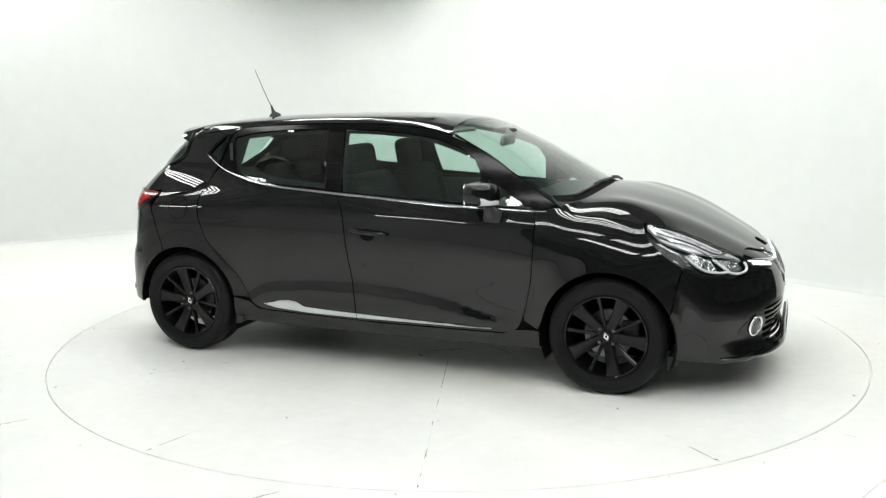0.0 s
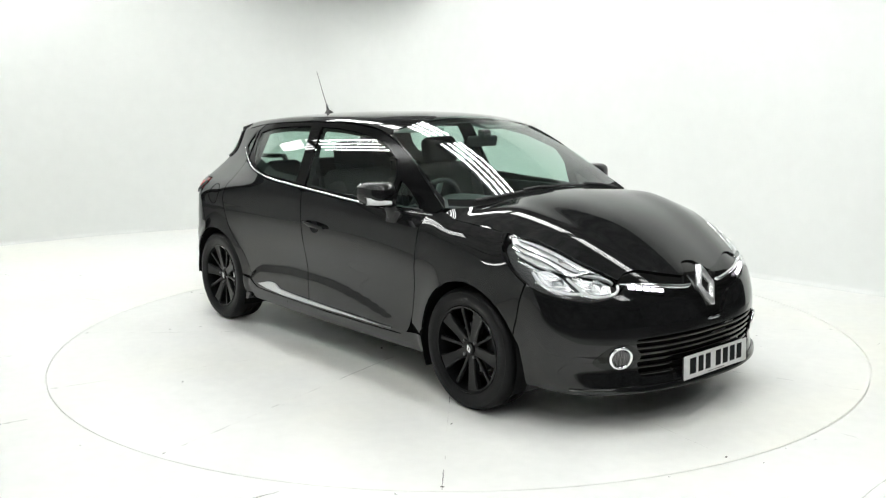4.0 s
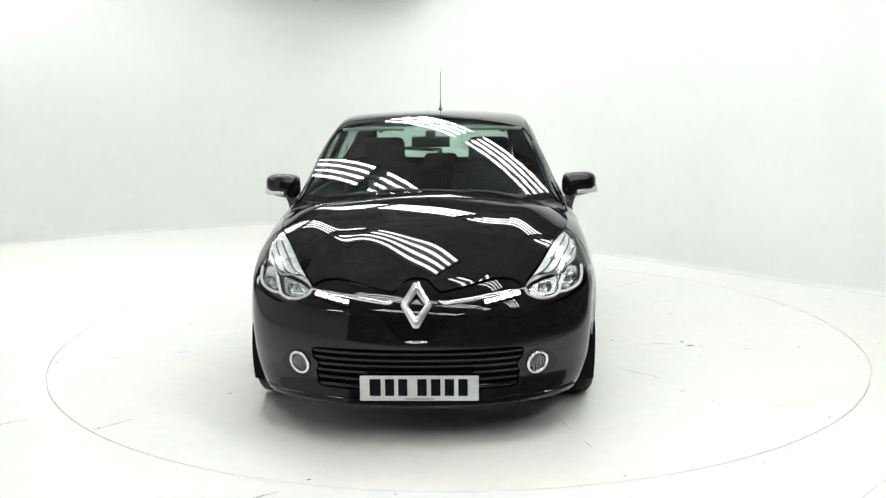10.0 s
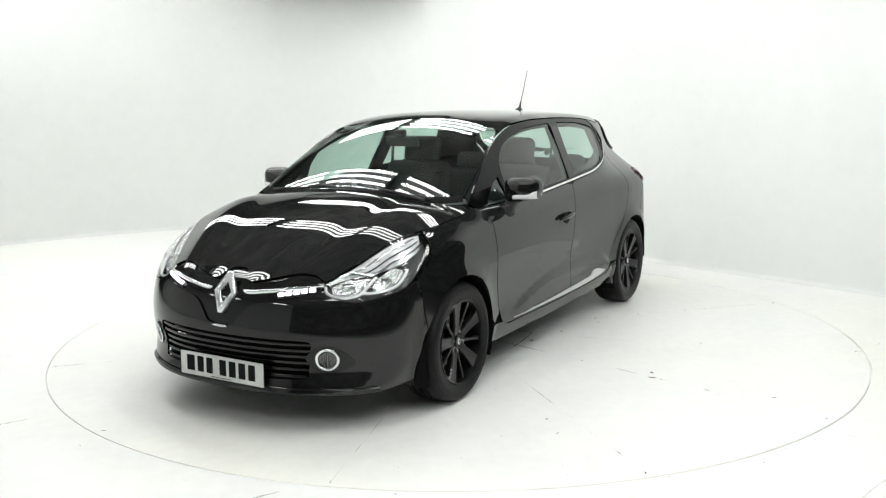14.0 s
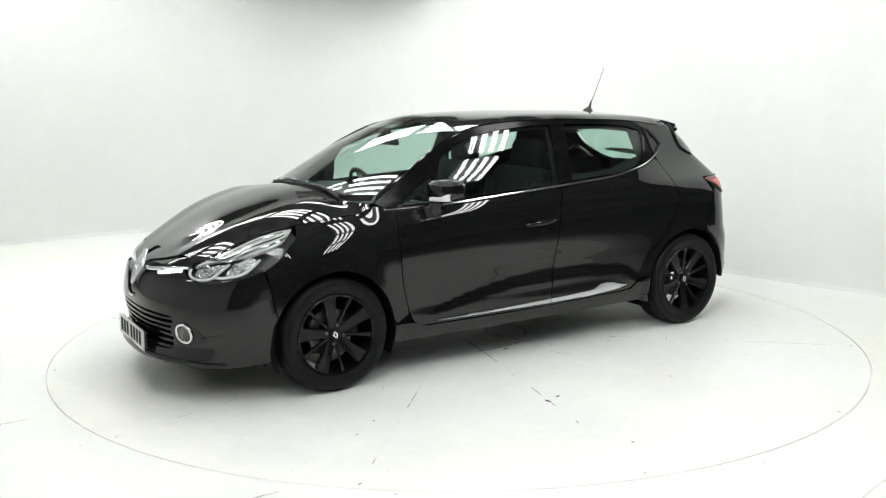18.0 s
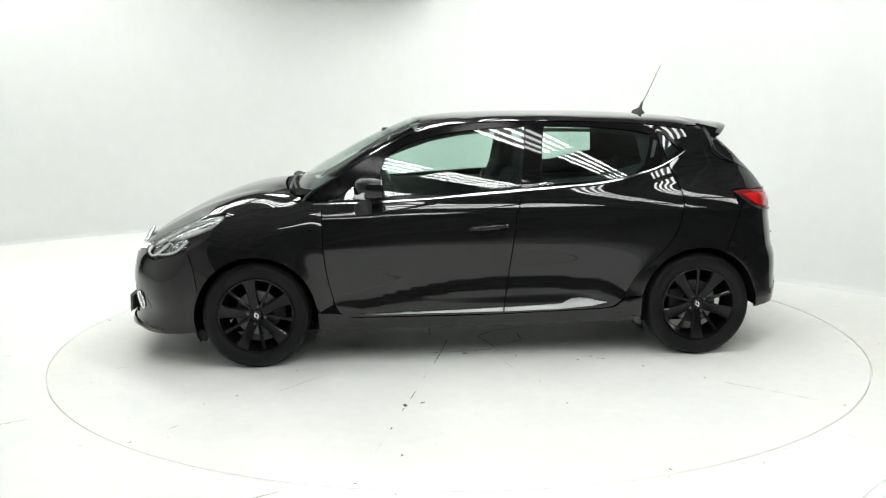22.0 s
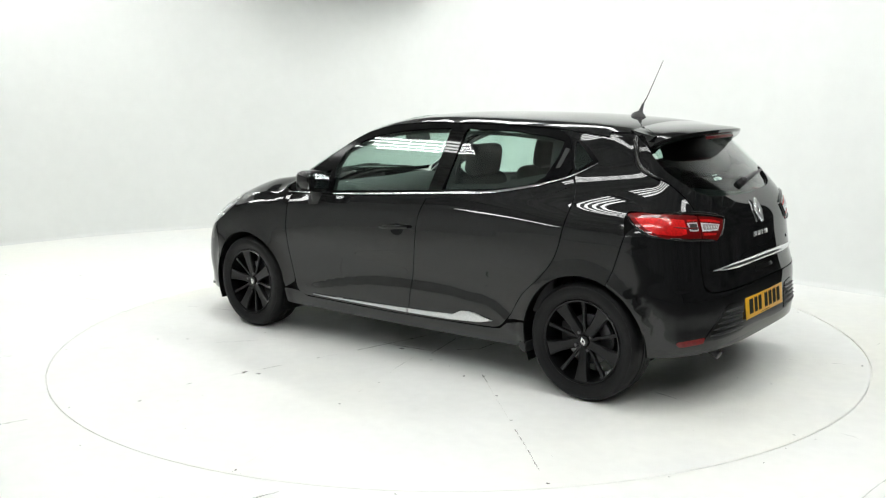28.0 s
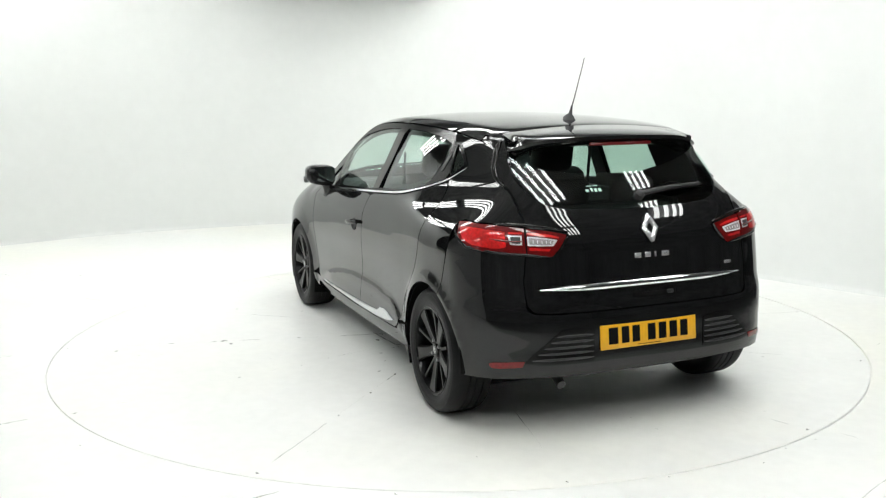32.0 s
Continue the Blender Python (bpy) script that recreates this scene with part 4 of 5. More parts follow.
# door mirrors
def door_mirror(s):
    d = new("door_mirror")
    d.parent = car
    d.matrix_basis = pose(.625, s * .872, 1.027)
    bm = bmesh.new()
    bmesh.ops.create_uvsphere(bm, u_segments=32, v_segments=20, radius=1)
    for v in bm.verts:
        x, y, z = v.co
        q = 0.62
        x, y, z = (math.copysign(abs(c) ** q, c) for c in (x, y, z))
        x = x * (.094 if x > 0 else .060)
        y, z = y * .100, z * (.068 + .008 * -s * y)
        v.co = (x - .02 * (s * y / .1) ** 2 - .012 * s * y / .1, y, z + .010 * (s * y) / .1)
    part("mirror_cap", bm, PAINT, d, "gloss black mirror cap", angle=80)
    bm = bmesh.new()
    plate([(-.086, -.044), (.080, -.048), (.090, -.02), (.088, .040), (.07, .054), (-.07, .050), (-.090, .034)], .006, pose(-.058, 0, .004, 90, 0, -90), bm)
    part("mirror_glass", bm, mirror_mat, d, "silvered mirror glass")
    bm = bmesh.new()
    rows = []
    for i in range(9):
        t = i / 8
        y = s * (-.02 + .120 * t)
        x = .084 - .060 * t ** 2.2
        hgt = .014 + .008 * t
        rows.append([bm.verts.new((x + dx, y, -.040 + .012 * t + dz)) for dx, dz in ((-.02, -hgt), (.008, -hgt * .8), (.013, 0), (.008, hgt * .9), (-.02, hgt))])
    for a, b in zip(rows, rows[1:]):
        for k in range(4):
            bm.faces.new((a[k], a[k + 1], b[k + 1], b[k]))
    part("mirror_indicator", bm, WHITE_TRIM, d, "clear mirror indicator lens", angle=70)
    bm = tube([(.020, s * -.03, -.04), (.030, s * -.055, -.075), (.035, s * -.075, -.12)], .024, 12, taper=.036)
    part("mirror_stalk", bm, TRIM, d)
    part("mirror_foot", box(.10, .03, .075, pose(.045, s * -.062, -.125, s * 10), .014, 3), TRIM, d)
    return d


mirror_mat = mat("silvered_glass", (.86, .90, .90), rough=.01, metal=1.0)
for s in (1, -1):
    door_mirror(s)

# door handles with the shade of a cup drawn behind them
for s in (1, -1):
    line = np.array(sps([(.068 - .222 * i / 16, .785 + .016 * i / 16) for i in range(17)]))
    n = normal_at(line)
    arch = np.array([.006 + .026 * math.sin(math.pi * min(1, max(0, (i + .5) / 17))) ** .5 for i in range(17)])
    p = line + n * arch[:, None]
    p[:, 1] *= s
    bm = bmesh.new()
    rows = []
    for i in range(17):
        e = .4 + .6 * math.sin(math.pi * (i + .5) / 17) ** .4
        nn = n[i] * np.array((1, s, 1))
        rows.append([bm.verts.new(p[i] + nn * a + np.array((0, 0, 1)) * b * e) for a, b in ((-.008, -.010), (.004, -.012), (.009, -.004), (.009, .006), (.004, .013), (-.008, .011))])
    for a, b in zip(rows, rows[1:]):
        for k in range(6):
            bm.faces.new((a[k], a[(k + 1) % 6], b[(k + 1) % 6], b[k]))
    bm.faces.new(rows[0])
    bm.faces.new(rows[-1])
    part("door_handle", bm, PAINT, car, "gloss black door handle", angle=50)
    q = sp(-.055, .786)
    nn = normal_at(q[None])[0]
    m = facing(q + nn * .0015, nn)
    if s < 0:
        m = Matrix.Diagonal((1, -1, 1, 1)) @ m
    # a flat black disc on the door, painted for the shade in the cup
    part("handle_cup_shade", lathe([(.0, -.0), (.040, .0), (.046, .001), (.050, -.004)], 28, "z", None, m @ Matrix.Translation((0, -.006, 0)) @ Matrix.Diagonal((1.0, .74, 1, 1))), INK, car)

# bright strips along the foot of the doors
for x0, x1 in ((.675, -.129), (-.137, -.744)):
    if x0 > 0:
        o = [(.675, .302), (.40, .301), (.10, .300), (x1, .300), (x1, .323), (.10, .316), (.40, .309)]
    else:
        o = [(x0, .300), (-.446, .305), (-.66, .320), (-.744, .338), (-.66, .355), (-.585, .369), (-.53, .364), (-.475, .337), (-.30, .328), (x0, .323)]
    panel("sill_strip", sps(o), Ring, SILVER, car, offset=.009, lip=.012, dense=.02, label="bright brushed sill strip")

# fuel flap on the right side
ring = [sp(-1.327 + .068 * math.cos(t), .885 + .066 * math.sin(t)) for t in np.linspace(0, 2 * math.pi, 28, endpoint=False)]
ring = mir(ring)
bm = bmesh.new()
tube(ring + ring[:2], .0022, 5, bm, cap=False)
part("fuel_flap_gap", bm, DARK, car)

# aerial
part("aerial_base", lathe([(.036, -.012), (.034, .004), (.022, .018), (.010, .030), (.007, .05), (.005, .075), (0, .076)], 24, "z", None, pose(-1.150, 0, 1.415) @ pose(0, 0, 0, 0, -18) @ Matrix.Diagonal((1.35, .8, 1, 1))), TRIM, car)
part("aerial_rod", tube([(-1.160, 0, 1.46), (-1.20, 0, 1.53), (-1.289, 0, 1.722)], .0034, 8, taper=.0018), TRIM, car, "thin black aerial rod")

# roof spoiler with a high brake light
bm = bmesh.new()
rows = []
for i in range(33):
    y = -.525 + 1.05 * i / 32
    u = abs(y) / .525
    xt = -1.645 + .14 * u ** 3
    zt = 1.350 - .016 * u ** 2 - .040 * u ** 6
    lead = float(top_z(-1.36, y))
    mid = float(top_z(-1.50, y * .96))
    edge = 1 if u < .97 else .6
    rows.append([bm.verts.new(v) for v in ((-1.33, y * .94, lead - .012), (-1.37, y * .945, lead - .003 + .004), (-1.50, y * .97, mid + .003 - .012 * u ** 4), (xt + .03, y, zt + .010), (xt, y, zt), (xt + .004, y, zt - .016 * edge),
                                          (xt + .03, y, zt - .034 * edge), (-1.50, y * .97, zt - .052), (-1.40, y * .94, zt - .05))])
for a, b in zip(rows, rows[1:]):
    for k in range(8):
        bm.faces.new((a[k], a[k + 1], b[k + 1], b[k]))
bm.faces.new(rows[0])
bm.faces.new(rows[-1])
part("roof_spoiler", bm, PAINT, car, "black roof spoiler over the rear screen", angle=35)
part("high_brake_light", box(.012, .34, .016, pose(-1.628, 0, 1.312, 0, 25, 0), .004), DIM_RED, car, "slim red brake light")

# rear lamps
for lampname, out in (("outer_tail_lamp", LAMP_OUT), ("inner_tail_lamp", LAMP_IN)):
    panel(lampname, out, Tail, RED_LENS, car, offset=.004, lip=.014, step=.025, label="red rear lamp")
# light glowing through each lamp's front, painted as brighter red; a slim bright band runs on to the inner point
glow = side_line([(-1.552, .952), (-1.60, .956), (-1.66, .955)]) + inner([(.71, .950), (.668, .944)]) + inner([(.672, .88), (.70, .874), (.73, .874)]) + side_line([(-1.665, .885), (-1.625, .902), (-1.585, .930)])
panel("lamp_glow", glow, Tail, BRIGHT_RED, car, offset=.0055, lip=.003, step=.02, label="bright red panel for the glow in the lamp")
panel("lamp_glow", inner([(.655, .944), (.60, .941)]) + inner([(.602, .934), (.655, .936)]), Tail, BRIGHT_RED, car, offset=.0055, lip=.003, step=.02)
panel("lamp_glow", inner([(.578, .940), (.50, .932), (.44, .918)]) + inner([(.445, .911), (.50, .921), (.578, .930)]), Tail, BRIGHT_RED, car, offset=.0055, lip=.003, step=.02)
panel("lamp_glow", inner([(.578, .876), (.53, .872), (.485, .868)]) + inner([(.492, .858), (.53, .861), (.578, .864)]), Tail, BRIGHT_RED, car, offset=.0055, lip=.003, step=.02)
# clear lenses in silver frames
panel("reversing_frame", inner([(.660, .929), (.63, .929), (.604, .928)]) + inner([(.607, .888), (.63, .888), (.655, .891)]), Tail, WING_SILVER, car, offset=.0060, lip=.004, step=.015, label="silver frame of the outer clear lens")
panel("reversing_lens", inner([(.652, .923), (.63, .923), (.611, .922)]) + inner([(.613, .894), (.63, .894), (.648, .896)]), Tail, LAMP_GREY, car, offset=.0072, lip=.002, step=.015, label="dark clear lens")
panel("reversing_frame", inner([(.583, .924), (.52, .917), (.450, .905)]) + inner([(.473, .880), (.52, .881), (.584, .884)]), Tail, WING_SILVER, car, offset=.0060, lip=.004, step=.015, label="silver frame of the reversing lens")
panel("reversing_lens", inner([(.575, .917), (.52, .911), (.468, .902)]) + inner([(.480, .886), (.52, .887), (.576, .890)]), Tail, WHITE_LENS, car, offset=.0072, lip=.002, step=.015, label="clear reversing lamp lens")
for s in (1, -1):
    for k in range(5):
        m = on_tail(.560 - .019 * k, .901 - .0012 * k, .0085)
        if s < 0:
            m = Matrix.Diagonal((1, -1, 1, 1)) @ m
        part("lens_flute", box(.004, .016 - .0012 * k, .003, m, .001), WHITE_TRIM, car)
for s in (1, -1):
    q = np.array(inner([(.70, .975), (.60, .972), (.50, .960), (.395, .936)]))
    q[:, 1] *= s
    strip("lamp_lid", list(q), .016, .012, PIANO, car, both=False)
    q = np.array(side_line([(-1.51, .955), (-1.575, .912), (-1.645, .874)]) + inner([(.72, .856), (.66, .849), (.60, .845), (.54, .838), (.49, .832)]))
    q[:, 1] *= s
    strip("lamp_sill", list(q), .016, .011, PIANO, car, both=False)
    q = np.array(inner([(.455, .850), (.425, .885), (.398, .925)]))
    q[:, 1] *= s
    strip("lamp_edge", list(q), .014, .011, PIANO, car, both=False)
    q = np.array(inner([(.60, .903), (.66, .905), (.73, .915)]))
    q[:, 1] *= s
    strip("lamp_rib", list(q), .010, .009, RED_LENS, car, both=False)

# tailgate trims
strip("tailgate_moulding", rps([(-.545 + 1.09 * i / 40, .688) for i in range(41)]), .034, .015, CHROME, car, both=False, label="chrome tailgate moulding")
m = on_tail(-.030, .930, .003)
part("rear_emblem", diamond(.066, .045, .028, .017, .014, m), EMBLEM, car, "chrome lozenge emblem on the tailgate")
part("emblem_lens", lathe([(0, .004), (.02, .003), (.022, 0)], 24, "z", None, m), PIANO, car)
for y, w in ((.045, .036), (-.010, .032), (-.052, .009), (-.106, .042)):
    part("name_bar", box(w, .024, .004, on_tail(y, .811, .002), .0015), EMBLEM, car, "small chrome name bar")
part("name_bar", box(.048, .016, .003, on_tail(-.478, .740, .002), .001), EMBLEM, car, "small chrome name bar")
part("tailgate_grip", box(.24, .034, .012, on_tail(-.04, .632, -.003), .012, 3), DARK, car)
part("grip_switch", box(.035, .018, .012, on_tail(-.12, .634, .006), .005), TRIM, car)

# rear wiper and sticker
m0, m1 = rp(-.03, 1.066), rp(-.40, 1.10)
n = normal_at(m0[None])[0]
part("rear_wiper", tube([m0 + n * .03, m0 + n * .034 + (m1 - m0) * .5, m1 + n * .016], .013, 8, taper=.008), TRIM, car, "black rear wiper arm")
part("rear_wiper_hub", lathe([(.022, -.01), (.022, .03), (.014, .038), (0, .04)], 20, "z", None, facing(m0, n)), TRIM, car)
part("rear_wiper_blade", tube([m0 + n * .010 + (m1 - m0) * .12, m1 + n * .006 + (m1 - m0) * .06], .006, 6), RUBBER, car)
STICKER = mat("pale_sticker", (.35, .55, .47), rough=.5, noise_scale=60, noise_amount=.2)
for x, z, w, h in ((.225, 1.103, .018, .016), (.200, 1.106, .012, .022), (.180, 1.104, .016, .020), (.158, 1.104, .016, .018), (.192, 1.122, .06, .004)):
    part("screen_sticker", box(w, h, .001, on_tail(x, z, .001)), STICKER, car, "faded sticker bars on the rear screen")

# rear bumper details
vent = inner([(.30, .500), (.40, .512), (.46, .505)]) + inner([(.52, .455), (.60, .385), (.62, .362)]) + inner([(.56, .350), (.45, .350), (.33, .352), (.30, .36)])
panel("bumper_vent", vent, Tail, PIANO, car, offset=.003, lip=.006, step=.03)
for s in (1, -1):
    for k in range(5):
        z = .375 + .026 * k
        y1 = .60 - 1.22 * (z - .362) ** 1.08
        q = np.array(rps([(y, z) for y in np.linspace(.305, y1, 14)]))
        q[:, 1] *= s
        strip("vent_rib", list(q), .013, .010, TRIM, car, both=False)
refl = inner([(.62, .372), (.70, .368), (.755, .362), (.748, .340), (.70, .340), (.63, .345)])
panel("bumper_reflector", refl, Tail, RED_LENS, car, offset=.003, lip=.008, step=.03, label="red bumper reflector")
low_half = inner([(0, .312), (.3, .312), (.5, .31), (.62, .306)]) + inner([(.60, .285), (.5, .272), (.2, .268), (0, .268)])
panel("rear_valance", low_half + mir(low_half)[::-1][1:-1], Tail, TRIM, car, both=False, offset=-.05, lip=.01)

# cowl and wipers
cowl = tps(bend([(1.150, 0), (1.142, .25), (1.112, .45), (1.055, .62), (1.0, .70)], 4)) + tps(bend([(.955, .672), (1.0, .61), (1.05, .48), (1.085, .25), (1.095, 0)], 4))
panel("cowl", cowl + mir(cowl)[::-1][1:-1], Ring, DARK, car, both=False, offset=-.006, lip=0)
for a, b, hubp in (((1.062, .54), (1.098, -.08), (1.105, .52)), ((1.098, .05), (1.05, -.56), (1.125, -.05))):
    q = np.array(tps([(a[0] + (b[0] - a[0]) * t + .022 * math.sin(math.pi * t), a[1] + (b[1] - a[1]) * t) for t in np.linspace(0, 1, 9)]))
    q[:, 2] += .008
    part("wiper_blade", tube(list(q), .007, 6), TRIM, car)
    h = tp(*hubp)
    part("wiper_arm", tube([h + np.array((0, 0, .012)), (h + q[4]) / 2 + np.array((0, 0, .018)), q[4] + np.array((0, 0, .008))], .008, 6), TRIM, car)

# cabin
def seat_at(x, y, name="front_seat"):
    st = new(name)
    st.parent = car
    st.matrix_basis = pose(x, y, .30)
    part("cushion", box(.50, .52, .16, pose(.10, 0, .18, 0, -8), .06, 4), FABRIC, st)
    part("backrest", box(.14, .50, .66, pose(-.215, 0, .47, 0, -17), .06, 4), FABRIC, st)
    for d in (-.21, .21):
        part("bolster", box(.12, .10, .56, pose(-.17, d, .45, 0, -17), .045, 3), FABRIC, st)
    part("headrest", box(.10, .28, .19, pose(-.345, 0, .865, 0, -10), .045, 4), FABRIC, st)
    for d in (-.06, .06):
        part("headrest_post", tube([(-.31, d, .73), (-.335, d, .80)], .007, 8), CHROME, st)


seat_at(.02, .36)
seat_at(.02, -.36)
part("rear_bench", box(.48, 1.22, .16, pose(-.72, 0, .46, 0, -6), .05, 3), FABRIC, car)
part("rear_backrest", box(.13, 1.24, .56, pose(-1.02, 0, .70, 0, -18), .05, 3), FABRIC, car)
for y in (-.40, 0, .40):
    part("rear_headrest", box(.09, .26, .14, pose(-1.135, y, 1.03, 0, -10), .04, 3), FABRIC, car)
part("parcel_shelf", box(.42, 1.10, .02, pose(-1.36, 0, .955), .006), FABRIC, car)
bm = bmesh.new()
rows = []
for i in range(15):
    y = -.70 + 1.40 * i / 14
    hood_b = .035 * math.exp(-((y + .36) / .17) ** 2)
    k = 1 - .3 * (abs(y) / .7) ** 4
    rows.append([bm.verts.new(v) for v in ((1.04, y * .93, .93), (.98, y * .95, .965), (.80, y, .965 + hood_b), (.66, y, .955 + hood_b * 1.2), (.585, y, .92 + hood_b), (.56, y, .86), (.60, y, .70), (.66, y, .55))])
for a, b in zip(rows, rows[1:]):
    for k in range(7):
        bm.faces.new((a[k], a[k + 1], b[k + 1], b[k]))
part("dashboard", bm, SOFT, car, angle=50)
sw = new("steering_wheel")
sw.parent = car
sw.matrix_basis = pose(.475, -.36, .90, 0, -66, 0)
part("wheel_ring", lathe([(.178 + .015 * math.cos(t), .013 * math.sin(t)) for t in [2 * math.pi * k / 10 for k in range(10)]], 48, "z", closed=True), SOFT, sw)
part("wheel_boss", lathe([(0, .03), (.05, .028), (.066, .012), (.06, -.03)], 28, "z"), SOFT, sw)
for a in (0, 180, 270):
    part("wheel_spoke", box(.13, .035, .015, pose(0, 0, 0, 0, 0, a + 90) @ pose(.11, 0, .004), .005), SILVER, sw)
part("wheel_emblem", diamond(.024, .016, .012, .008, .003, pose(0, 0, .031)), CHROME, sw)
part("cabin_mirror", box(.03, .23, .065, pose(.50, 0, 1.27, 0, 12), .012, 3), SOFT, car, "interior mirror")
part("cabin_mirror_stalk", box(.06, .06, .05, pose(.52, 0, 1.315), .012), SOFT, car)
for y in (.36, -.36):
    part("sun_visor", box(.15, .38, .018, pose(.28, y, 1.352, 0, 10), .006), HEADLINING, car)
lin = tps(bend([(.30, 0), (.31, .30), (.335, .47)], 3)) + tps(bend([(.2, .50), (-.4, .53), (-1.0, .50), (-1.28, .47)], 3)) + tps([(-1.34, .3), (-1.36, 0)])
panel("headlining", lin + mir(lin)[::-1][1:-1], Ring, HEADLINING, car, both=False, offset=-.035, lip=0)
for s in (1, -1):
    part("door_card", box(1.95, .04, .56, pose(-.10, s * .745, .68), .015), SOFT, car)
    part("seat_belt", plate([(-.33, .95), (-.30, .95), (-.33, 1.22), (-.36, 1.22)], .004, pose(0, s * .62, 0, 90)), INK, car)
panel("handle_recess", sps([(-1.052, 1.170), (-1.030, 1.165), (-1.062, 1.270), (-1.085, 1.262)]), Ring, TRIM, car, offset=.0, lip=.006)

# lining of the pillars and window frames
def shrunk(pts, d):
    """The same outline drawn in towards its middle by d."""
    c = np.mean(np.array(pts), 0)
    return [tuple(np.array(p) + (c - np.array(p)) * np.minimum(1, d / np.maximum(np.abs(c - np.array(p)), 1e-6))) for p in pts]


trim_f = shrunk(win_f, .013)
trim_r = [(-.368, 1.062), (-.405, 1.340), (-.70, 1.337), (-.965, 1.308), (-.988, 1.15), (-.70, 1.085)]
trim_edge = belt_line(.93, -1.08, -.035) + side_line([(-1.30, 1.08), (-1.45, 1.10), (-1.46, 1.20), (-1.36, 1.27), (-1.20, 1.31)]) + rail_line(-1.1, .93, -.02)
panel("pillar_lining", trim_edge, Ring, FABRIC, car, holes=[sps(trim_f), sps(trim_r), sps([(.615, .965), (.628, 1.07), (.69, 1.035), (.80, .965)])], offset=-.035, lip=0)

# liners behind nose and tail
nl = fps(bend([(0, .655), (.30, .645), (.45, .640), (.52, .60), (.64, .59), (.70, .58)], 3)) + sps([(1.70, .52), (1.70, .25)]) + fps([(.60, .22), (0, .22)])
panel("nose_liner", nl + mir(nl)[::-1][1:-1], Nose, DARK, car, both=False, offset=-.075, lip=0, step=.06)
tl = inner([(0, .98), (.40, .985), (.62, .94)]) + sps([(-1.66, .80), (-1.66, .31)]) + inner([(.60, .31), (0, .31)])
panel("tail_liner", tl + mir(tl)[::-1][1:-1], Tail, DARK, car, both=False, offset=-.03, lip=0, step=.06)

# skin under the roof corners, where roof, side and tailgate meet
rc = tps([(-1.12, .42), (-1.36, .36), (-1.455, .36), (-1.465, .46)]) + sps([(-1.475, 1.27), (-1.45, 1.20), (-1.15, 1.27)])
panel("roof_corner_liner", rc, Ring, PAINT, car, offset=-.004, lip=0, relax=12)
strip("spoiler_fin", inner([(.520, 1.328), (.548, 1.295), (.570, 1.24), (.586, 1.18), (.586, 1.12)]), .030, .012, PIANO, car, label="gloss black fin beside the rear screen")



# ---- studio ----
turntable = tagged(new("turntable"), "round white painted turntable let into the floor", "turntable")
part("disc", lathe([(0.0, 0.0), (2.503, 0.0), (2.506, -0.003), (2.506, -0.012)], 160, axis="z"), FLOOR_WHITE, turntable)



def crack(name, p0, p1, width, seed, parent, gaps=0.5, material=None):
    """A broken, dirty seam line lying on the floor: thin flakes of uneven width along a line."""
    rng = random.Random(seed)
    p0, p1 = Vector((*p0, 0)), Vector((*p1, 0))
    d = p1 - p0
    length = d.length
    d.normalize()
    nrm = Vector((-d.y, d.x, 0))
    bm = bmesh.new()
    s = 0.0
    while s < length:
        step = rng.uniform(.03, .20)
        if rng.random() > gaps:
            e = min(length, s + step)
            n = max(2, int((e - s) / .012))
            rows = []
            wob = rng.uniform(-.002, .002)
            for i in range(n + 1):
                q = p0 + d * (s + (e - s) * i / n) + nrm * (wob + rng.uniform(-.0012, .0012))
                w = width * rng.uniform(.25, 1.0) * math.sin(math.pi * (i + .35) / (n + .7)) ** .6
                rows.append((bm.verts.new(q + nrm * w / 2 + Vector((0, 0, .0012))), bm.verts.new(q - nrm * w / 2 + Vector((0, 0, .0012)))))
            for a, b in zip(rows, rows[1:]):
                bm.faces.new((a[0], b[0], b[1], a[1]))
        s += step
    return tagged(part(name, bm, material or CRACK, parent, smooth=False), kind="stuff")


def chip(name, x, y, size, seed, parent):
    """A small chip in the paint with an uneven edge."""
    rng = random.Random(seed)
    bm = bmesh.new()
    turn_a, k = rng.uniform(0, 3.14), rng.uniform(.25, .6)
    vs = []
    for i in range(11):
        t = 2 * math.pi * i / 11
        r = size * .75 * rng.uniform(.4, 1.0)
        u, v = r * math.cos(t), r * k * math.sin(t)
        vs.append(bm.verts.new((x + u * math.cos(turn_a) - v * math.sin(turn_a), y + u * math.sin(turn_a) + v * math.cos(turn_a), .0014)))
    bm.faces.new(vs)
    return part(name, bm, CRACK, parent, smooth=False)


def polar(r, a):
    return (r * math.cos(radians(a)), r * math.sin(radians(a)))


# board seams run out from the middle, every thirtieth part of the turn
k = 0
for a, near, gaps, w in ((266.3, .70, .25, .006), (296.6, 1.2, .30, .007), (326.0, 1.9, .55, .005), (356.5, 1.4, .7, .005), (27.0, .8, .40, .006), (54.5, .35, .50, .010), (85.3, .6, .55, .005),
                         (116.0, .6, .50, .006), (146.2, 1.0, .55, .006), (177.0, 1.2, .7, .005), (207.8, 1.2, .6, .005), (236.2, 1.2, .6, .005)):
    crack("board_seam", polar(near, a), polar(2.49, a), w * .75, 40 + k, turntable, min(.85, gaps + .27))
    crack("board_seam_fine", polar(.3, a), polar(2.49, a), .0020, 80 + k, turntable, .55, SEAM)
    chip("paint_chip", *polar(2.465, a), .018, 120 + k, turntable)
    k += 1
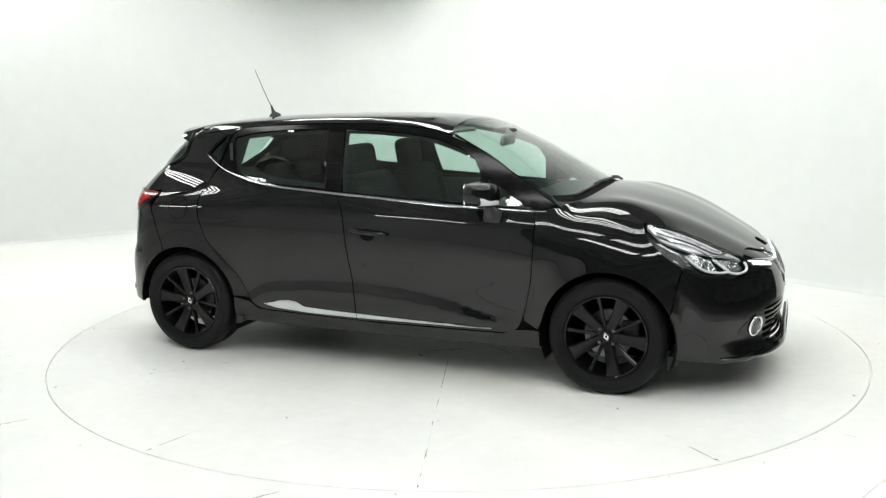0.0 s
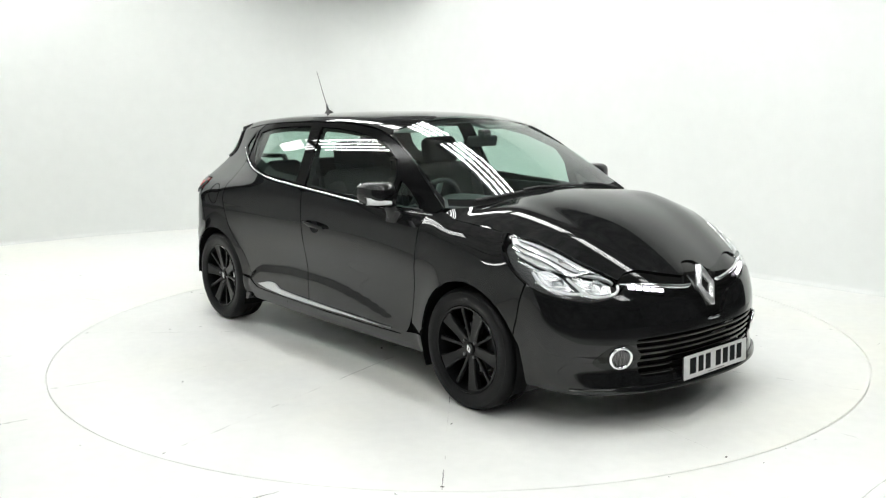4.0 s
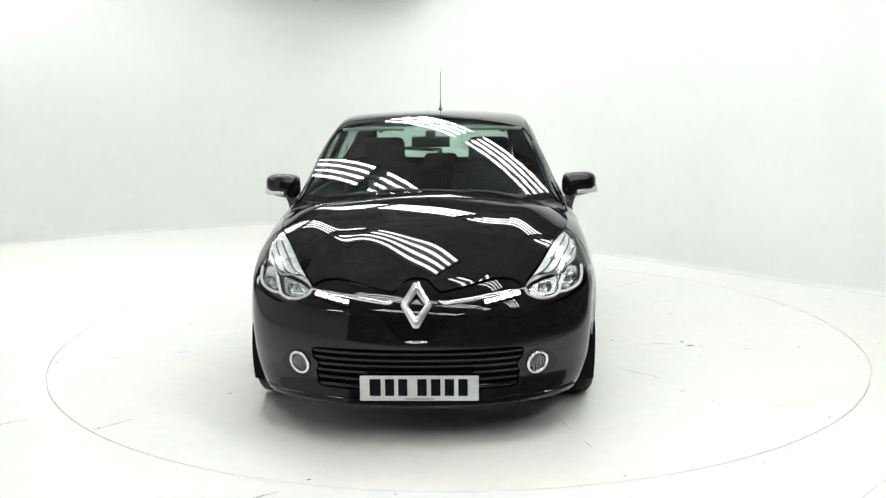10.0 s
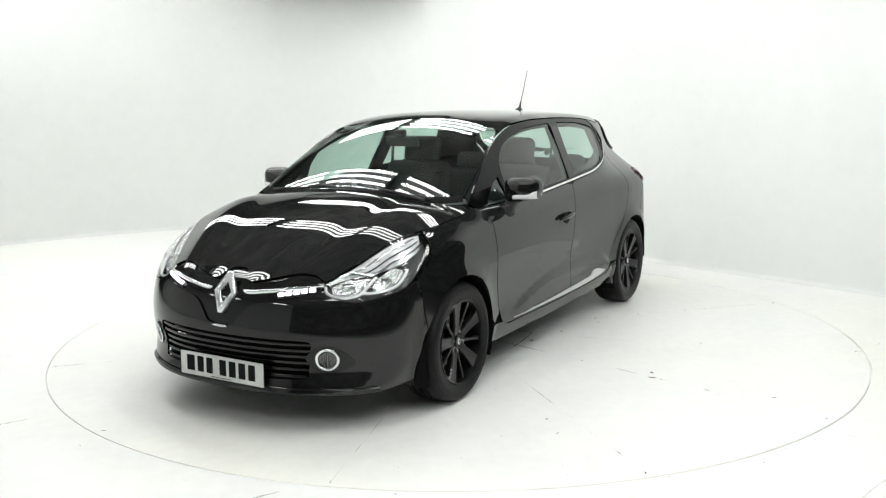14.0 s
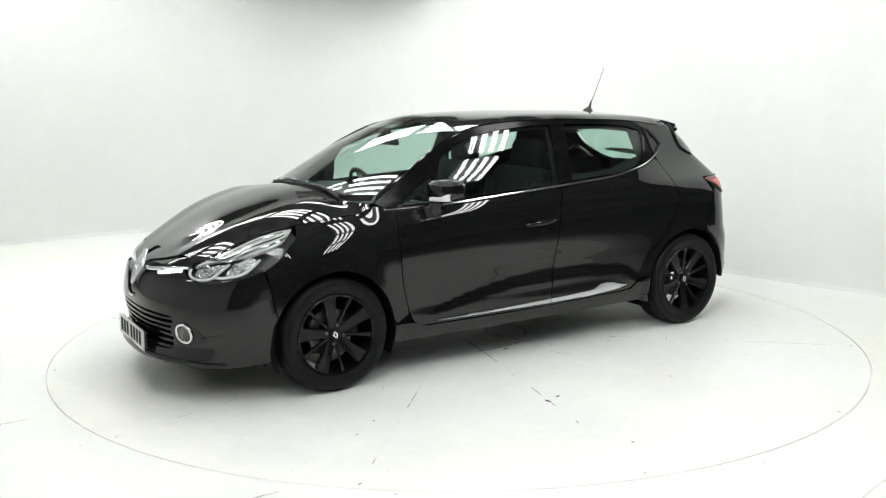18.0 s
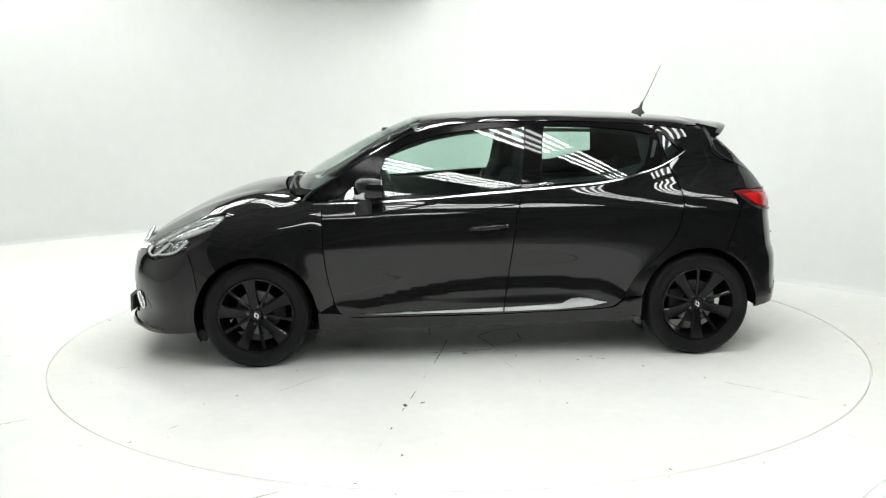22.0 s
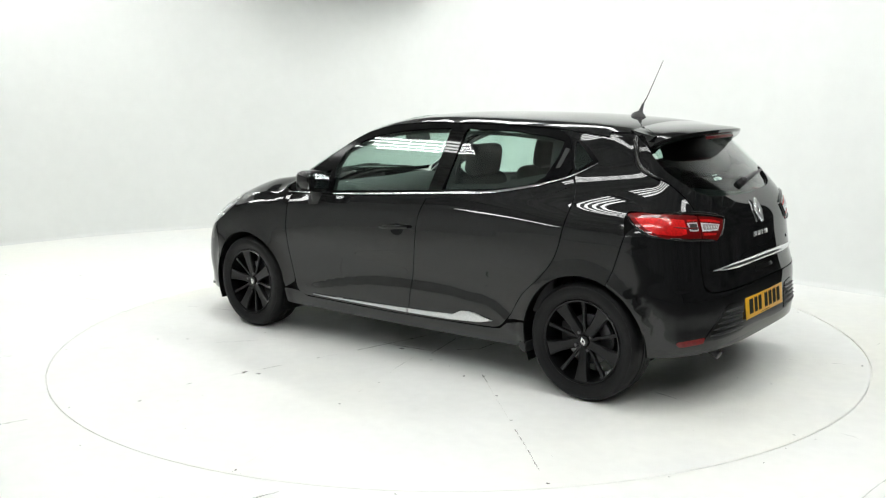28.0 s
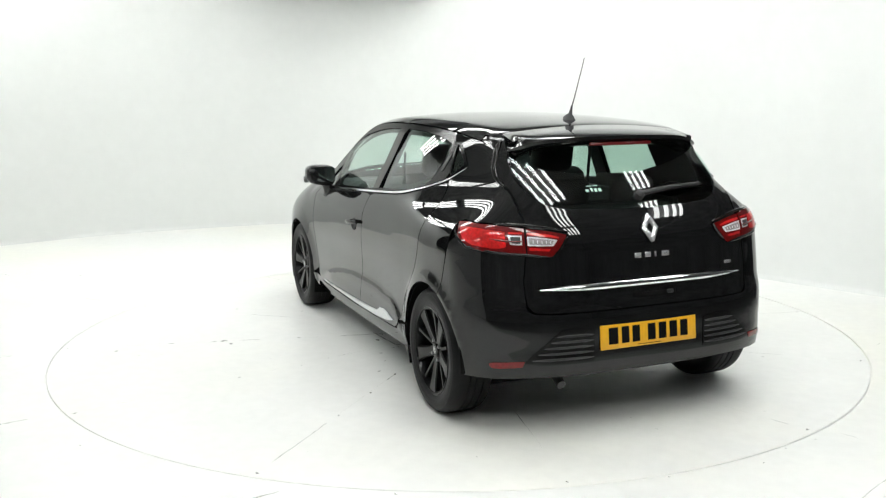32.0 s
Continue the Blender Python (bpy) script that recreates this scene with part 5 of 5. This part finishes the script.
for r, a, s in ((1.51, 54.4, .040), (1.03, 54.4, .020), (1.75, 297.2, .022), (1.46, 57.3, .030), (1.02, 116.2, .020), (1.73, 116.3, .020), (1.71, 267, .012), (1.19, 86.8, .015), (.49, 56, .02), (1.75, 23, .02), (1.94, 22.5, .02), (1.75, 202.6, .018), (1.93, 205.6, .02), (1.85, 243.4, .02),
                (1.57, 85.2, .014), (2.15, 57.8, .02), (1.36, 116.4, .018), (1.0, 110, .02), (.62, 250, .03), (.55, 70, .03), (.7, 95, .025)):
    chip("paint_chip", *polar(r, a), s, 200 + k, turntable)
    k += 1
rng = random.Random(9)
for i in range(40):
    chip("paint_chip", *polar(math.sqrt(rng.uniform(.05, 6.0)), rng.uniform(0, 360)), rng.uniform(.003, .009), 300 + i, turntable)
# the boards have broken up round the hub
rng = random.Random(21)
for ring_r, count, keep in ((.22, 7, .75), (.46, 9, .5)):
    spots = [polar(ring_r * rng.uniform(.8, 1.2), 360 * i / count + rng.uniform(-12, 12)) for i in range(count)]
    for i in range(count):
        if rng.random() < keep:
            crack("hub_crack", spots[i], spots[(i + 1) % count], .011, 700 + i + int(ring_r * 100), turntable, .15)
        if ring_r < .3 and rng.random() < .8:
            crack("hub_crack", spots[i], polar(rng.uniform(.4, .75), 360 * i / count + rng.uniform(-14, 14)), .008, 760 + i, turntable, .2)
R_PIT = 2.512
bm = bmesh.new()
n = 160
inner_ring = [bm.verts.new((.007 + R_PIT * math.cos(2 * math.pi * i / n), -.002 + R_PIT * math.sin(2 * math.pi * i / n), 0)) for i in range(n)]
low = [bm.verts.new((v.co.x, v.co.y, -0.012)) for v in inner_ring]
outer = []
for i in range(n):
    c, d = math.cos(2 * math.pi * i / n), math.sin(2 * math.pi * i / n)
    # painted out to the wall, and to a straight edge beside the open hall
    r = min([9.3] + [k / (u * c + v * d) for u, v, k in ((.97, -.25, 3.0), (.60, -.80, 3.15)) if u * c + v * d > .01])
    outer.append(bm.verts.new((r * c, r * d, 0)))
for i in range(n):
    j = (i + 1) % n
    bm.faces.new((inner_ring[i], inner_ring[j], outer[j], outer[i]))
    bm.faces.new((low[i], low[j], inner_ring[j], inner_ring[i]))
bm.faces.new(low)
floor = tagged(part("floor", bm, FLOOR_WHITE, smooth=False), "white painted studio floor with fine cracks", "floor", kind="structure")

for i, (p, q, w, g) in enumerate((((-2.26, -1.76), (-2.10, -1.655), .008, .2), ((-.82, -2.575), (-.66, -2.47), .008, .15), ((1.68, -1.82), (1.90, -2.06), .004, .5), ((1.55, -2.60), (1.75, -2.40), .003, .3), ((2.3, -1.3), (2.75, -1.75), .004, .6), ((-2.9, -.6), (-2.62, -.5), .004, .5),
                                  ((-3.2, 1.2), (-2.75, 1.0), .004, .6), ((-4.2, 2.2), (-3.4, 1.7), .003, .6))):
    crack("floor_crack", p, q, w, 500 + i, floor, g)
for i, (x, y, s) in enumerate(((.87, -2.38, .012), (1.45, -2.08, .010), (1.62, -1.98, .008), (1.30, -2.24, .008), (-.9, -2.32, .008), (-1.7, -2.0, .009), (-.24, -2.53, .012), (2.05, -1.75, .008), (-3.3, 2.0, .02), (-2.7, 1.5, .015), (2.62, -.4, .012))):
    chip("floor_chip", x, y, s, 560 + i, floor)

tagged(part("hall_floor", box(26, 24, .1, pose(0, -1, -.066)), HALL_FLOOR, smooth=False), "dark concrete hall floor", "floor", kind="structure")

# curved backdrop wall
plan = bend([(-5.6, 2.95), (-4.85, 3.71), (-3.91, 4.45), (-2.62, 5.06), (-1.6, 5.33), (-.9, 5.1), (-.1, 4.45), (1.59, 2.71), (3.27, .92), (3.75, .42)], 8)
bm = bmesh.new()
rows = []
for i, (x, y) in enumerate(plan):
    a, b = plan[max(i - 1, 0)], plan[min(i + 1, len(plan) - 1)]
    d = Vector((b[0] - a[0], b[1] - a[1])).normalized()
    nx, ny = d.y, -d.x
    prof = [(0.04 - 0.04 * math.sin(t), 0.04 - 0.04 * math.cos(t)) for t in (0.0, .3, .6, .9, 1.2, 1.57)] + [(0, 1.5), (0, 3.6), (-.2, 3.6), (-.2, 0)]
    rows.append([bm.verts.new((x + nx * o, y + ny * o, h)) for o, h in prof])
for a, b in zip(rows, rows[1:]):
    for j in range(len(a) - 1):
        bm.faces.new((a[j], b[j], b[j + 1], a[j + 1]))
tagged(part("wall_backdrop", bm, WALL_WHITE, angle=30), "smooth white curved studio backdrop wall", "wall", kind="structure")

# an unseen white wall, added so that doors and glass mirror something pale
part_plan = bend([(-9.4, 4.5), (-9.5, 0), (-9.2, -3.5), (-8.0, -6.8), (-5.6, -9.4)], 6)
bm = bmesh.new()
rows = []
for x, y in part_plan:
    d = Vector((x, y)).normalized()
    rows.append([bm.verts.new((x + d.x * o, y + d.y * o, h)) for o, h in ((0, -.01), (0, 5.2), (.15, 5.2), (.15, -.01))])
for a, b in zip(rows, rows[1:]):
    for j in range(3):
        bm.faces.new((a[j], b[j], b[j + 1], a[j + 1]))
tagged(part("wall_for_reflections", bm, WALL_WHITE, angle=30), "white wall added out of view for pale reflections", "wall", kind="structure")

# the hall round and above
TURN = Matrix.Rotation(radians(-46), 4, "Z")
bm = box(38, 38, 0.1, TURN @ pose(0, -1, 5.35))
for i in range(-18, 19):
    x = i * 1.03
    vs = [bm.verts.new(TURN @ Vector((x + u, y, z))) for y in (-19, 19) for u, z in ((-.05, 5.302), (-.03, 5.28), (.03, 5.28), (.05, 5.302))]
    for k in range(3):
        bm.faces.new((vs[k], vs[k + 1], vs[k + 5], vs[k + 4]))
for k in range(13):
    box(37, .09, .16, TURN @ pose(0, -16.5 + 2.7 * k, 5.17), bm=bm)
tagged(part("ceiling", bm, CEIL_GREY, smooth=False), "grey ribbed hall ceiling with steel purlins", "ceiling", kind="structure")
for nm, sx, sy, x, y in (("wall_south", 26, .2, 0, -13), ("wall_west", .2, 24, -13, -1), ("wall_east", .2, 24, 13, -1), ("wall_north", 26, .2, 0, 11)):
    tagged(part(nm, box(sx, sy, 5.3, pose(x, y, 2.65)), HALL_DARK, smooth=False), "grey clad hall wall", "wall", kind="structure")


def light_bank():
    b = tagged(new("light_bank"), "hanging bank of four lit fluorescent tubes", "light", group="light banks over the turntable")
    part("tray", box(1.56, .52, .03, pose(0, 0, .06), .008), METAL_GREY, b)
    for x in (-.75, .75):
        part("tube_holder", box(.03, .48, .05, pose(x, 0, .025), .005), METAL_GREY, b)
    for k in range(4):
        part("tube", tube([(-.735, -.1875 + .125 * k, 0), (.735, -.1875 + .125 * k, 0)], .027, 12), TUBE, b)
    for x in (-.6, .6):
        part("hanger", tube([(x, 0, .07), (x, 0, 1.75)], .004, 6), METAL_GREY, b)
    return b


# the banks hang end to end in rows that run with the right-hand wall
first = None
# the last three are added above the camera to fill light before the car
for i, j in ((0, -2), (0, -1), (0, 0), (0, 1), (0, 2), (1, -2), (1, -1), (1, 0), (1, 1), (1, 2), (-1, -2), (-1, -1), (-1, 1), (0, -3), (-1, -3), (-1, 2), (0, 3), (-1, 3), (-2, 2), (-2, 3)):
    m = pose(-.45 + 1.38 * i + 1.2 * j, -.40 + 1.02 * i - 1.25 * j, 3.4, 0, 0, -46)
    if first is None:
        first = light_bank()
        first.matrix_basis = m
    else:
        copy_thing(first, m)
# two more banks, added out of view to light the white wall
for x, y in ((-6.9, -2.6), (-5.2, -6.2)):
    copy_thing(first, pose(x, y, 3.9, 0, 0, -46))


# a dark box added over the far corner of the backdrop, to shade its top
duct = tagged(new("shade_box"), "dark grey box added above the backdrop to shade it", "duct")
part("shade_box_body", box(1.9, .5, .5, pose(-1.05, 4.35, 3.02, 0, 0, 8), .05, 3), METAL_GREY, duct)
for x in (-1.8, -.3):
    part("shade_box_hanger", tube([(x, 4.35, 3.2), (x, 4.35, 5.3)], .01, 6), METAL_GREY, duct)


# ---- what moves ----
def motions():
    turn = [(0, -.1313, -.0849, -20.98), (2, -.148, -.0506, -34.98), (4, -.1558, -.0133, -48.98), (6, -.1544, .0248, -62.99), (8, -.1438, .0614, -76.99),
            (10, -.1242, .095, -91.27), (12, -.097, .1227, -105.55), (14, -.0643, .1425, -119.58), (16, -.0279, .1539, -133.61), (18, .0091, .1561, -147.2),
            (20, .0455, .1496, -160.79), (22, .0813, .1336, -175.19), (24, .112, .1092, -189.59), (26, .1357, .0778, -204.04), (28, .1508, .0415, -218.49),
            (30, .1563, .0034, -232.64), (32, .1524, -.035, -246.79)]
    walk(car, [(t, pose(x, y, 0, 0, 0, a)) for t, x, y, a in turn])
    walk(turntable, [(t, pose(.004, 0, 0, 0, 0, a + 20.98)) for t, x, y, a in turn])


motions()
